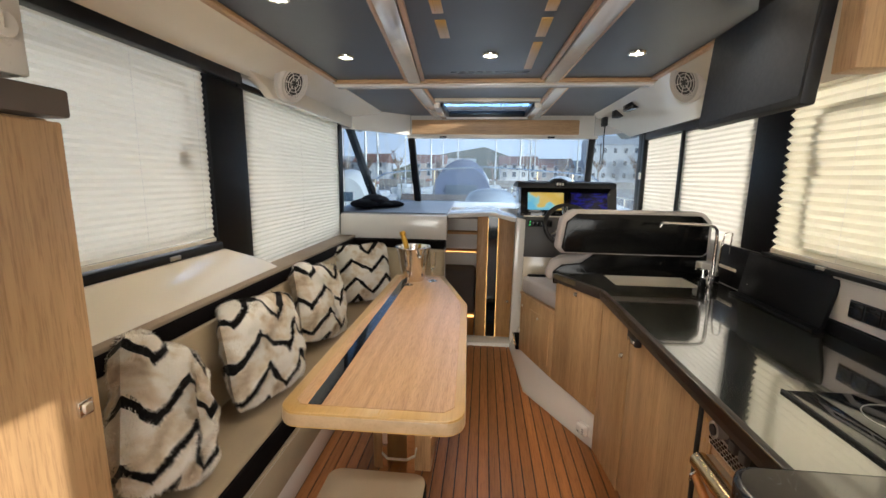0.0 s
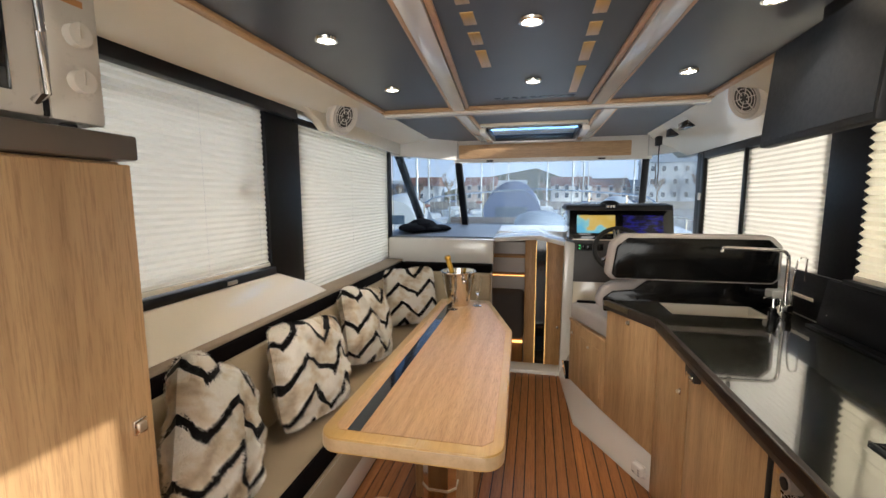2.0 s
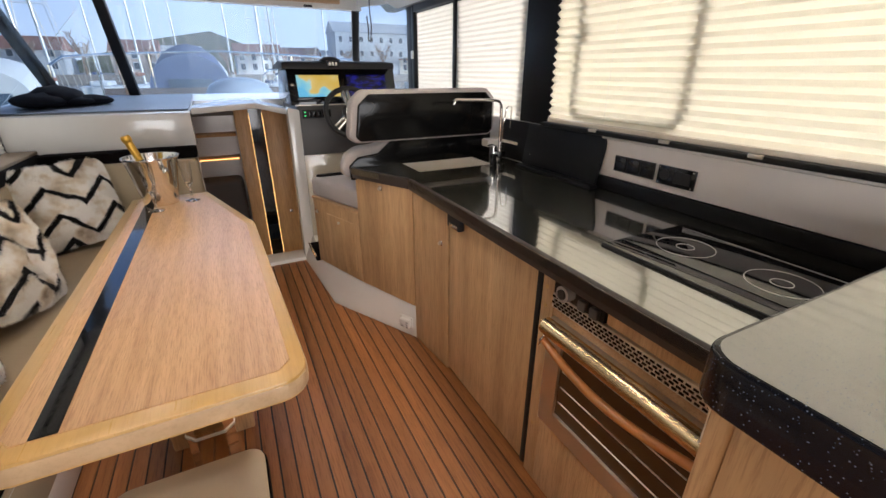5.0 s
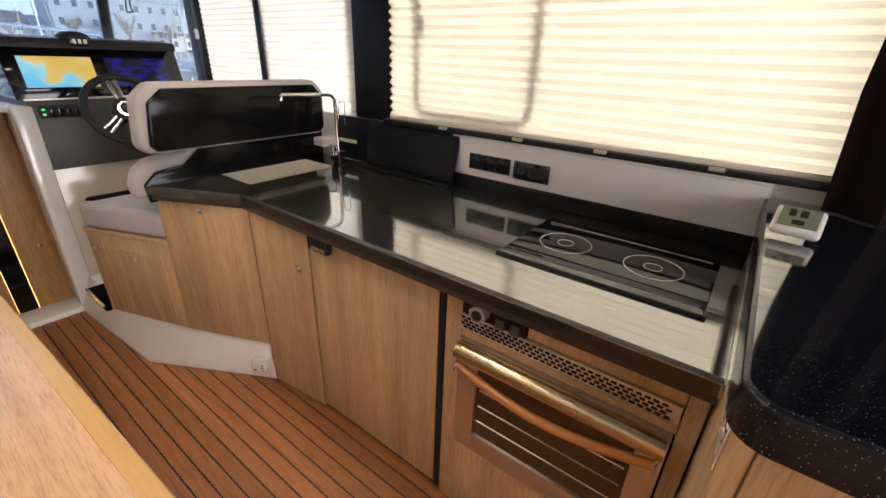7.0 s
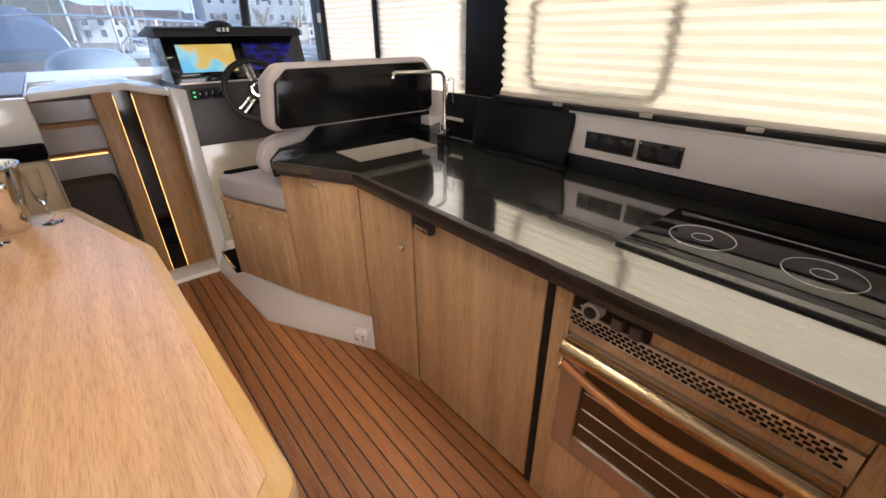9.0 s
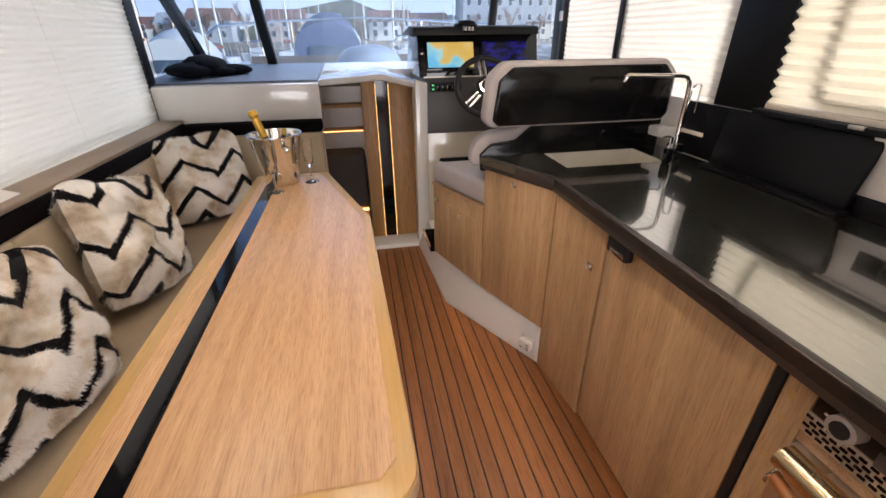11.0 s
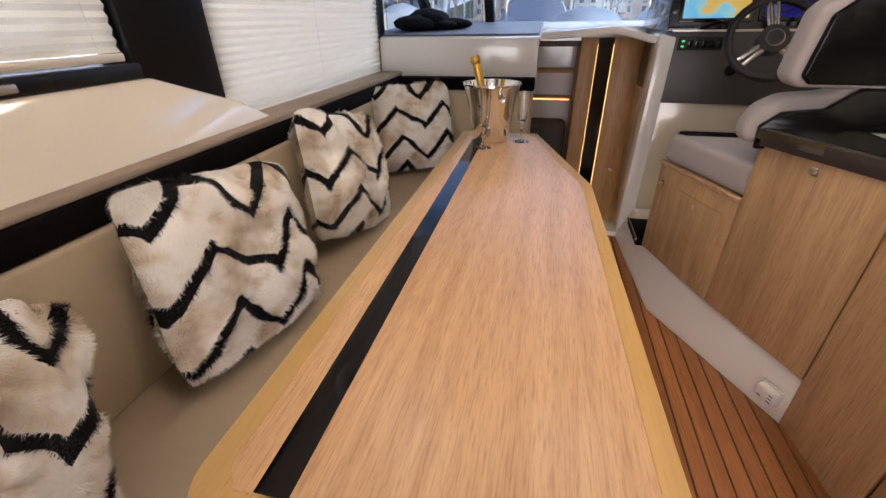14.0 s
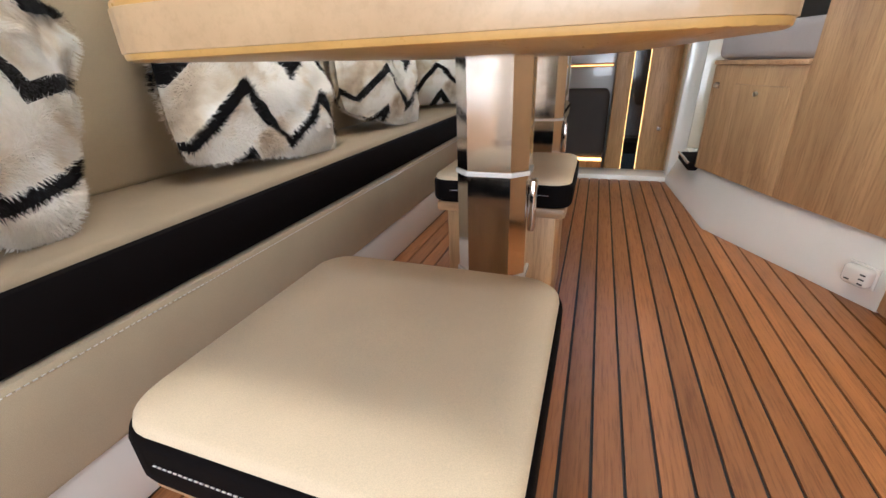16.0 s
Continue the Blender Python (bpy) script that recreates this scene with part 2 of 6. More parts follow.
def box(bm, x0, x1, y0, y1, z0, z1, bev=0.0, seg=2):
    r = bmesh.ops.create_cube(bm, size=1.0, matrix=Matrix.Translation(((x0 + x1) / 2, (y0 + y1) / 2, (z0 + z1) / 2)) @ Matrix.Diagonal((abs(x1 - x0), abs(y1 - y0), abs(z1 - z0), 1)))
    if bev:
        es = list({e for v in r["verts"] for e in v.link_edges})
        bmesh.ops.bevel(bm, geom=es, offset=min(bev, 0.49 * min(abs(x1 - x0), abs(y1 - y0), abs(z1 - z0))), segments=seg, profile=0.5, affect="EDGES")
    return bm


def obox(bm, m, sx, sy, sz, bev=0.0, seg=2):
    """A box of the given size round the origin of the pose m."""
    r = bmesh.ops.create_cube(bm, size=1.0, matrix=m @ Matrix.Diagonal((sx, sy, sz, 1)))
    if bev:
        es = list({e for v in r["verts"] for e in v.link_edges})
        bmesh.ops.bevel(bm, geom=es, offset=bev, segments=seg, profile=0.5, affect="EDGES")
    return bm


def prism(bm, pts, lift, bev=0.0, seg=2):
    """A polygon of 3D points, swept along the vector lift."""
    vs = [bm.verts.new(p) for p in pts]
    f = bm.faces.new(vs)
    r = bmesh.ops.extrude_face_region(bm, geom=[f])
    new_vs = [g for g in r["geom"] if isinstance(g, bmesh.types.BMVert)]
    bmesh.ops.translate(bm, verts=new_vs, vec=lift)
    fs = list({q for v in vs + new_vs for q in v.link_faces})
    bmesh.ops.recalc_face_normals(bm, faces=fs)
    if bev:
        es = list({e for v in vs + new_vs for e in v.link_edges})
        bmesh.ops.bevel(bm, geom=es, offset=bev, segments=seg, profile=0.5, affect="EDGES")
    return bm


def rod(bm, a, b, r, n=14, r2=None):
    a, b = Vector(a), Vector(b)
    m = Matrix.Translation((a + b) / 2) @ (b - a).to_track_quat("Z", "Y").to_matrix().to_4x4()
    bmesh.ops.create_cone(bm, cap_ends=True, segments=n, radius1=r, radius2=r if r2 is None else r2, depth=(b - a).length, matrix=m)
    return bm


def tube(bm, pts, r, n=10, closed=False):
    """A round tube along a line of points."""
    pts = [Vector(p) for p in pts]
    rings, k = [], len(pts)
    up = Vector((0.13, 0.21, 0.97))
    for i, p in enumerate(pts):
        d = (pts[(i + 1) % k] - pts[i - 1]) if closed or 0 < i < k - 1 else (pts[1] - pts[0] if i == 0 else pts[-1] - pts[-2])
        d.normalize()
        s = d.cross(up)
        if s.length < 0.05:
            s = d.cross(Vector((1, 0, 0)))
        s.normalize()
        q = d.cross(s)
        rings.append([bm.verts.new(p + r * (math.cos(2 * math.pi * j / n) * s + math.sin(2 * math.pi * j / n) * q)) for j in range(n)])
    for i in range(k if closed else k - 1):
        a, b = rings[i], rings[(i + 1) % k]
        for j in range(n):
            bm.faces.new((a[j], a[(j + 1) % n], b[(j + 1) % n], b[j]))
    if not closed:
        bm.faces.new(rings[0][::-1])
        bm.faces.new(rings[-1])
    return bm


def lathe(bm, profile, at, n=24):
    """A turned body: (radius, height) pairs round the upright through at."""
    rings = []
    for r, z in profile:
        rings.append([bm.verts.new((at[0] + r * math.cos(2 * math.pi * j / n), at[1] + r * math.sin(2 * math.pi * j / n), at[2] + z)) for j in range(n)])
    for a, b in zip(rings, rings[1:]):
        for j in range(n):
            bm.faces.new((a[j], a[(j + 1) % n], b[(j + 1) % n], b[j]))
    bm.faces.new(rings[0][::-1])
    bm.faces.new(rings[-1])
    return bm


def arc(cx, cy, r, a0, a1, n):
    return [(cx + r * math.cos(radians(a0 + (a1 - a0) * i / n)), cy + r * math.sin(radians(a0 + (a1 - a0) * i / n))) for i in range(n + 1)]


def finish(bm, name, mat, origin, smooth=40):
    bmesh.ops.recalc_face_normals(bm, faces=bm.faces[:])
    if smooth:
        for f in bm.faces:
            f.smooth = True
        for e in bm.edges:
            e.smooth = len(e.link_faces) == 2 and e.calc_face_angle(0) < radians(smooth)
    bmesh.ops.translate(bm, verts=bm.verts[:], vec=-Vector(origin))
    me = bpy.data.meshes.new(name)
    bm.to_mesh(me)
    bm.free()
    me.materials.append(mat)
    return me


def thing(name, at, label, category, group="", kind=""):
    """A top-level Empty at its base, to which parts are added."""
    ob = new(name)
    ob.empty_display_size = 0.05
    ob.location = at
    PLACE[ob] = Vector(at)
    return tagged(ob, label, category, group, kind)


def solid(name, bm, mat, at, label, category="", group="", kind=""):
    """A top-level thing of one mesh."""
    ob = new(name, finish(bm, name, mat, at))
    ob.location = at
    PLACE[ob] = Vector(at)
    return tagged(ob, label, category, group, kind)


def part(name, bm, mat, parent, label="", smooth=40):
    at = PLACE[parent]
    ob = new(name, finish(bm, name, mat, at, smooth))
    ob.parent = parent
    PLACE[ob] = at
    if label:
        ob["label"] = label
    return ob


def clear_shadow(ob):
    ob.visible_shadow = False
    return ob

# ---- the large structure ----
XP, XS = -1.02, 1.70          # inner faces of the port and starboard sides
CEIL = 2.12

b = box(bm_new(), -1.1, 1.85, -1.5, 4.0, -0.10, -0.006)
floor = solid("floor", b, CAULK, (0, 0, -0.1), "saloon sole of teak planks with black caulking", "floor", kind="structure")

b = bm_new()
box(b, XP - 0.10, XP, -1.5, 4.3, -0.1, 0.93)
box(b, XP - 0.10, XP, -1.5, 2.18, 0.93, 1.12)
box(b, XP - 0.10, XP, -1.5, 4.3, 2.03, 2.35)
box(b, XP - 0.10, XP, -1.5, 0.35, 1.12, 2.03)
wall_port = solid("wall_port", b, GELCOAT, (XP, 1.5, -0.1), "white moulded port side of the boat's saloon", "wall", kind="structure")
b = prism(bm_new(), [(XP + 0.012, 2.19, 1.10), (XP + 0.012, 2.19, 2.06), (XP + 0.012, 2.50, 2.06), (XP + 0.012, 2.50, 0.93), (XP + 0.012, 2.42, 0.93)], (-0.09, 0, 0), 0.004)
part("pillar", b, DARK_SATIN, wall_port, "black window pillar")
b = box(bm_new(), XP - 0.09, XP + 0.014, 4.0, 4.10, 0.93, 2.0, 0.004)
part("pillar", b, DARK_SATIN, wall_port, "black window pillar")
b = prism(bm_new(), [(XP, -1.4, 0.93), (XP, 2.62, 0.93), (XP, 2.47, 1.02), (XP, 2.20, 1.125), (XP, -1.4, 1.125)], (0.045, 0, 0), 0.008)
for v in b.verts:
    if v.co.x > XP + 0.02:
        v.co.x += (1.125 - v.co.z) * 0.42
part("belt_panel", b, CREAM, wall_port, "glossy cream belt panel below the window")

b = bm_new()
box(b, XS, XS + 0.10, -1.5, 4.3, -0.1, 1.15)
box(b, XS, XS + 0.10, -1.5, 4.3, 1.98, 2.35)
box(b, XS, XS + 0.10, 0.10, 0.62, 1.15, 1.98)
box(b, XS, XS + 0.10, 2.565, 4.3, 1.88, 1.98)
# These leave an unseen aft opening for sun patches on the tall cabinet.
box(b, XS, XS + 0.10, -1.5, -0.75, 1.15, 1.98)
box(b, XS, XS + 0.10, -0.75, 0.10, 1.72, 1.98)
box(b, XS, XS + 0.10, -0.22, 0.10, 1.15, 1.72)
wall_starboard = solid("wall_starboard", b, GELCOAT, (XS, 1.5, -0.1), "white moulded starboard side of the saloon", "wall", kind="structure")
part("pillar", box(bm_new(), XS - 0.012, XS + 0.09, 2.325, 2.565, 1.15, 2.0, 0.004), DARK_SATIN, wall_starboard, "wide black window pillar")
part("pillar", box(bm_new(), XS - 0.012, XS + 0.09, 4.08, 4.22, 1.15, 2.0, 0.004), DARK_SATIN, wall_starboard, "black window pillar")

part("lower_panel", box(bm_new(), XS - 0.008, XS - 0.001, 1.937, 2.74, 0.924, 1.146, 0.002), DARK_SATIN, wall_starboard, "black panel below the window pillar")
part("ledge", box(bm_new(), XS - 0.10, XS - 0.001, 2.745, 4.05, 0.98, 1.025, 0.008), GELCOAT, wall_starboard, "white ledge below the side door window")

# Unseen aft bulkhead; its doorway is assumed and holds the fill lamp.
b = bm_new()
box(b, -1.1, -0.35, -1.52, -1.40, -0.1, 2.35)
box(b, 1.05, 1.8, -1.52, -1.40, -0.1, 2.35)
box(b, -0.35, 1.05, -1.52, -1.40, 2.0, 2.35)
wall_aft = solid("wall_aft", b, GELCOAT, (0.35, -1.46, -0.1), "white aft bulkhead, unseen, with an assumed doorway to the cockpit", "wall", kind="structure")

# headlining: dark panels between white beams edged with timber
b = bm_new()
for x0, x1, y0, y1 in ((-0.72, 1.38, -1.5, 3.89), (-0.72, 1.38, 4.50, 4.66), (-0.72, -0.07, 3.89, 4.50), (0.71, 1.38, 3.89, 4.50)):
    box(b, x0, x1, y0, y1, CEIL, CEIL + 0.04)
ceiling = solid("ceiling", b, CEIL_DARK, (0.33, 1.5, CEIL), "slate-coloured headlining panels between white beams", "ceiling", kind="structure")


def beam(x0, x1, y0, y1, drop, mat, name="beam", label="glossy white ceiling beam"):
    part(name, box(bm_new(), x0, x1, y0, y1, CEIL - drop, CEIL + 0.001, 0.006), mat, ceiling, label)


def slant_beam(xa, ya, xb, yb, w, drop, mat, name="beam", label="glossy white ceiling beam"):
    pts = [(xa - w / 2, ya), (xa + w / 2, ya), (xb + w / 2, yb), (xb - w / 2, yb)]
    part(name, prism(bm_new(), [(x, y, CEIL - drop) for x, y in pts], (0, 0, drop + 0.001), 0.005), mat, ceiling, label)


for x18, x31 in ((-0.050, -0.152), (0.752, 0.716)):
    slope = (x31 - x18) / 1.25
    ends = (x18 - slope * 3.27, -1.45, x31 - slope * 0.04, 3.03)
    slant_beam(*ends, 0.082, 0.030, GELCOAT)
    for side in (-1, 1):
        xa, ya, xb, yb = ends
        slant_beam(xa + side * 0.054, ya, xb + side * 0.054, yb, 0.024, 0.016, OAK_Y, "beam_edging", "oak edging strip")
for x0, x1 in ((-0.205, -0.130), (0.775, 0.850)):
    beam(x0, x1, 3.18, 4.60, 0.030, GELCOAT)
    beam(x0 - 0.024, x0 - 0.001, 3.18, 4.60, 0.016, OAK_Y, "beam_edging", "oak edging strip")
    beam(x1 + 0.001, x1 + 0.024, 3.18, 4.60, 0.016, OAK_Y, "beam_edging", "oak edging strip")
for x0, x1 in ((-0.705, -0.665), (1.315, 1.355)):
    beam(x0, x1, -1.45, 3.03, 0.018, OAK_Y, "beam_edging", "oak edging strip")
beam(-0.70, 1.36, 3.035, 3.075, 0.022, OAK_X, "cross_edging", "oak edging of the cross beam")
beam(-0.70, 1.36, 3.078, 3.175, 0.034, GELCOAT, "cross_beam", "glossy white cross beam")
part("front_header", box(bm_new(), -0.44, 1.24, 4.60, 4.64, 1.93, 2.07, 0.006), OAK_X, ceiling, "varnished oak header above the windscreen")

# covings between the headlining and the sides
for side, face, top in ((-1, XP, -0.70), (1, XS, 1.36)):
    low = 2.018 if side < 0 else 1.885
    prof = [(top, CEIL + 0.03), (top, CEIL - 0.004), (top + side * 0.02, CEIL - 0.022), (face - side * 0.085, low + 0.022), (face - side * 0.06, low), (face + side * 0.02, low), (face + side * 0.02, CEIL + 0.03)]
    b = prism(bm_new(), [(x, -1.45, z) for x, z in prof], (0, 6.0, 0))
    solid("coving_port" if side < 0 else "coving_starboard", b, COVING, (face, 1.5, low), "glossy white moulded coving above the side windows", "trim", kind="structure")
b = prism(bm_new(), [(XP + 0.03, 2.62, 1.985), (XP + 0.03, 2.36, 2.06), (XP + 0.03, 2.36, 2.10), (XP + 0.03, 4.5, 2.10), (XP + 0.03, 4.5, 1.935), (XP + 0.03, 2.70, 1.94)], (0.06, 0, 0), 0.01)
solid("valance_port", b, COVING, (XP, 3, 1.95), "white stepped valance above the port blind", "trim", kind="structure")

# forward: dashboard moulding, windscreen surround and steps of glass
b = bm_new()
box(b, -1.10, -0.01, 4.0, 4.10, 0.92, 1.15, 0.012)
prism(b, [(-1.15, 4.02, 1.10), (-1.15, 4.02, 1.153), (-1.15, 5.15, 1.215), (-1.15, 5.15, 1.10)], (1.14, 0, 0))
prism(b, [(-0.012, 4.6, 1.10), (-0.012, 4.6, 1.185), (-0.012, 5.15, 1.215), (-0.012, 5.15, 1.10)], (1.86, 0, 0))
box(b, -1.10, -0.02, 4.0, 4.08, -0.1, 0.92)
dash = solid("dashboard", b, GELCOAT, (-0.5, 4.0, 0), "white dashboard moulding below the windscreen", "dashboard", kind="structure")
part("dash_cover", prism(bm_new(), [(-1.10, 4.06, 1.159), (-1.10, 5.05, 1.214), (-0.02, 5.05, 1.214), (-0.02, 4.06, 1.159)], (0, 0, 0.006)), plain("grey_blue_mat", (0.16, 0.19, 0.24), 0.5), dash, "blue-grey non-slip dashboard mat")
# companionway hood and jambs
b = prism(bm_new(), [(0.0, 3.94, 1.135), (0.0, 3.94, 1.175), (0.40, 3.86, 1.205), (0.62, 3.86, 1.15), (0.66, 3.86, 1.12), (0.58, 3.88, 1.12), (0.40, 3.88, 1.165)], (0, 0.78, 0), 0.006)
part("companionway_hood", b, GELCOAT, dash, "white hood over the companionway")
b = bm_new()
prism(b, [(0.585, 3.80, -0.05), (0.665, 3.80, -0.05), (0.68, 3.80, 1.15), (0.60, 3.80, 1.17)], (0, 0.16, 0), 0.008)
part("jamb", b, GELCOAT, dash, "white companionway jamb")
part("threshold", box(bm_new(), -0.02, 0.60, 3.80, 3.98, -0.08, 0.028, 0.008), GELCOAT, dash, "white companionway threshold")

# windscreen: two panes, dark posts and header
PANE = lambda pts, d=0.008: prism(bm_new(), pts, (0, d, 0.0))
wscreen = thing("window_1", (0.4, 4.95, 1.21), "raked windscreen in black posts", "windscreen", kind="structure")
clear_shadow(part("pane", PANE([(-0.44, 5.07, 1.20), (1.42, 5.07, 1.20), (1.36, 4.72, 1.93), (-0.42, 4.72, 1.93)]), GLASS_TINT, wscreen, "clear windscreen pane"))
clear_shadow(part("pane", prism(bm_new(), [(-1.06, 4.30, 1.19), (-0.50, 5.02, 1.20), (-0.48, 4.70, 1.93), (-1.00, 4.12, 1.95)], (-0.006, 0.005, 0)), GLASS_TINT, wscreen, "clear corner pane"))
clear_shadow(part("pane", prism(bm_new(), [(1.46, 5.02, 1.20), (1.76, 4.24, 1.19), (1.70, 4.16, 1.93), (1.40, 4.72, 1.93)], (0.006, 0.005, 0)), GLASS_TINT, wscreen, "clear corner pane"))
for pa, pb, r in (((-0.44, 5.06, 1.17), (-0.47, 4.70, 1.97), 0.036), ((1.45, 5.06, 1.17), (1.40, 4.70, 1.97), 0.034), ((-0.82, 4.62, 1.17), (-0.985, 4.22, 1.97), 0.034)):
    d = (Vector(pb) - Vector(pa))
    m = Matrix.Translation((Vector(pa) + Vector(pb)) / 2) @ d.to_track_quat("Z", "Y").to_matrix().to_4x4()
    part("post", obox(bm_new(), m, r * 2, r * 1.6, d.length, 0.006), BLACK_PAINT, wscreen, "black windscreen post")
part("header", box(bm_new(), -0.50, 1.44, 4.66, 4.74, 1.895, 2.16), GELCOAT, wscreen, "white windscreen header")
for x in (-0.12, 0.98):
    part("clip", box(bm_new(), x - 0.035, x + 0.035, 4.645, 4.662, 1.898, 1.916, 0.004), BLACK_PAINT, wscreen, "small black sunshade clip")
b = prism(bm_new(), [(-0.46, 4.68, 1.92), (-0.46, 4.68, 2.2), (-1.12, 4.02, 2.2), (-1.12, 4.02, 1.93)], (0.0, -0.05, 0), 0.004)
part("header", b, GELCOAT, wscreen, "white corner header")
b = prism(bm_new(), [(1.40, 4.68, 1.92), (1.40, 4.68, 2.2), (1.80, 4.12, 2.2), (1.80, 4.12, 1.93)], (0.0, -0.05, 0), 0.004)
part("header", b, GELCOAT, wscreen, "white corner header")

# roof over all, so that the cabin is closed
b = bm_new()
for x0, x1, y0, y1 in ((-1.15, 1.85, -1.55, 3.86), (-1.15, 1.85, 4.53, 4.68), (-1.15, -0.10, 3.86, 4.53), (0.74, 1.85, 3.86, 4.53)):
    box(b, x0, x1, y0, y1, 2.165, 2.195)
solid("roof", b, GELCOAT, (0.33, 1.5, 2.3), "white coachroof above the headlining", "roof", kind="structure")

# hatch in the forward headlining
hatch = thing("roof_hatch", (0.32, 4.2, 2.04), "roof hatch with a white frame and tinted pane", "hatch")
for x0, x1, y0, y1 in ((-0.125, 0.77, 3.80, 3.86), (-0.125, 0.77, 4.52, 4.58), (-0.125, -0.075, 3.86, 4.52), (0.715, 0.77, 3.86, 4.52)):
    part("frame", box(bm_new(), x0, x1, y0, y1, 2.108 if y1 < 4 else 2.070, 2.13, 0.004), GELCOAT, hatch, "white hatch frame")
for x0, x1, y0, y1 in ((-0.07, 0.71, 3.865, 3.885), (-0.07, 0.71, 4.49, 4.515), (-0.07, -0.05, 3.885, 4.49), (0.69, 0.71, 3.885, 4.49)):
    part("seal", box(bm_new(), x0, x1, y0, y1, 2.107 if y1 < 4 else 2.085, 2.124, 0.002), BLACK_PAINT, hatch, "black hatch seal")
clear_shadow(part("pane", box(bm_new(), -0.05, 0.69, 3.885, 4.49, 2.113, 2.119), glass("hatch_pane", (0.16, 0.36, 0.66)), hatch, "blue tinted hatch pane"))
part("blind_box", box(bm_new(), -0.10, 0.74, 3.70, 3.78, 2.100, 2.125, 0.006), CREAM, hatch, "cream roller blind box")


def side_window(name, x, side, y0, y1, z0, z1, label, mullions=()):
    w = thing(name, (x, (y0 + y1) / 2, z0), label, "window", kind="structure")
    o, i = x + side * 0.06, x + side * 0.012
    lo, hi = min(o, i), max(o, i)
    for a in ((y0, y1, z0, z0 + 0.035), (y0, y1, z1 - 0.035, z1), (y0, y0 + 0.03, z0 + 0.035, z1 - 0.035), (y1 - 0.03, y1, z0 + 0.035, z1 - 0.035)):
        part("window_frame", box(bm_new(), lo, hi, a[0], a[1], a[2], a[3], 0.004), BLACK_PAINT, w, "black window frame")
    for y in mullions:
        part("mullion", box(bm_new(), lo, hi, y - 0.018, y + 0.018, z0 + 0.03, z1 - 0.03, 0.004), BLACK_PAINT, w)
    clear_shadow(part("pane", box(bm_new(), x + side * 0.035, x + side * 0.040, y0 + 0.03, y1 - 0.03, z0 + 0.03, z1 - 0.03), GLASS_CLEAR, w, "clear glass pane"))
    WINDOWS[name] = w
    return w


WINDOWS = {}
side_window("window_2", XP, -1, 0.35, 2.19, 1.12, 2.03, "port side window behind a lowered blind")
side_window("window_3", XP, -1, 2.50, 4.00, 0.92, 2.0, "forward port window behind a lowered blind")
side_window("window_4", XS, 1, 0.62, 2.325, 1.15, 1.98, "starboard galley window behind a lowered blind")
side_window("window_5", XS, 1, 2.565, 4.08, 1.0, 1.88, "starboard sliding side door window in black frames", (3.34,))


def sliding_pane(w, x, y0, y1, z0, z1, catch_y, thick):
    """A round-cornered pane frame with its catch, behind the blind."""
    r, rr = 0.07, []
    for cy, cz, a0 in ((y1 - r, z1 - r, 0), (y0 + r, z1 - r, 90), (y0 + r, z0 + r, 180), (y1 - r, z0 + r, 270)):
        rr += [(x, y, z) for y, z in arc(cy, cz, r, a0, a0 + 90, 6)]
    part("sliding_frame", tube(bm_new(), rr, thick, 6, True), BLACK_PAINT, w, "round-cornered sliding pane frame")
    part("frame_catch", box(bm_new(), x - 0.008, x + 0.008, catch_y - 0.028, catch_y + 0.028, 1.53, 1.60, 0.007), BLACK_PAINT, w, "window catch")


sliding_pane(WINDOWS["window_4"], XS + 0.018, 1.588, 2.153, 1.212, 1.80, 2.135, 0.0165)
sliding_pane(WINDOWS["window_2"], XP - 0.022, 0.75, 2.06, 1.20, 1.90, 2.01, 0.008)
door_pane = WINDOWS["window_5"]
part("mullion", box(bm_new(), XS - 0.030, XS - 0.014, 3.322, 3.358, 1.0, 1.86, 0.003), BLACK_PAINT, door_pane, "black bar between the door panes")
part("window_frame", box(bm_new(), XS - 0.030, XS - 0.002, 4.03, 4.078, 1.0, 1.884, 0.003), BLACK_PAINT, door_pane, "black door post")
part("window_frame", box(bm_new(), XS - 0.030, XS - 0.002, 2.57, 4.028, 1.835, 1.884, 0.003), BLACK_PAINT, door_pane, "black door head rail")
part("door_catch", box(bm_new(), XS - 0.045, XS - 0.031, 4.035, 4.070, 1.50, 1.56, 0.004), STEEL, door_pane, "steel door catch")
# Added out of view, only to let sunlight onto the tall cabinet.
side_window("sun_window", XS, 1, -0.75, -0.22, 1.15, 1.72, "unseen aft window added to let sun onto the tall cabinet")


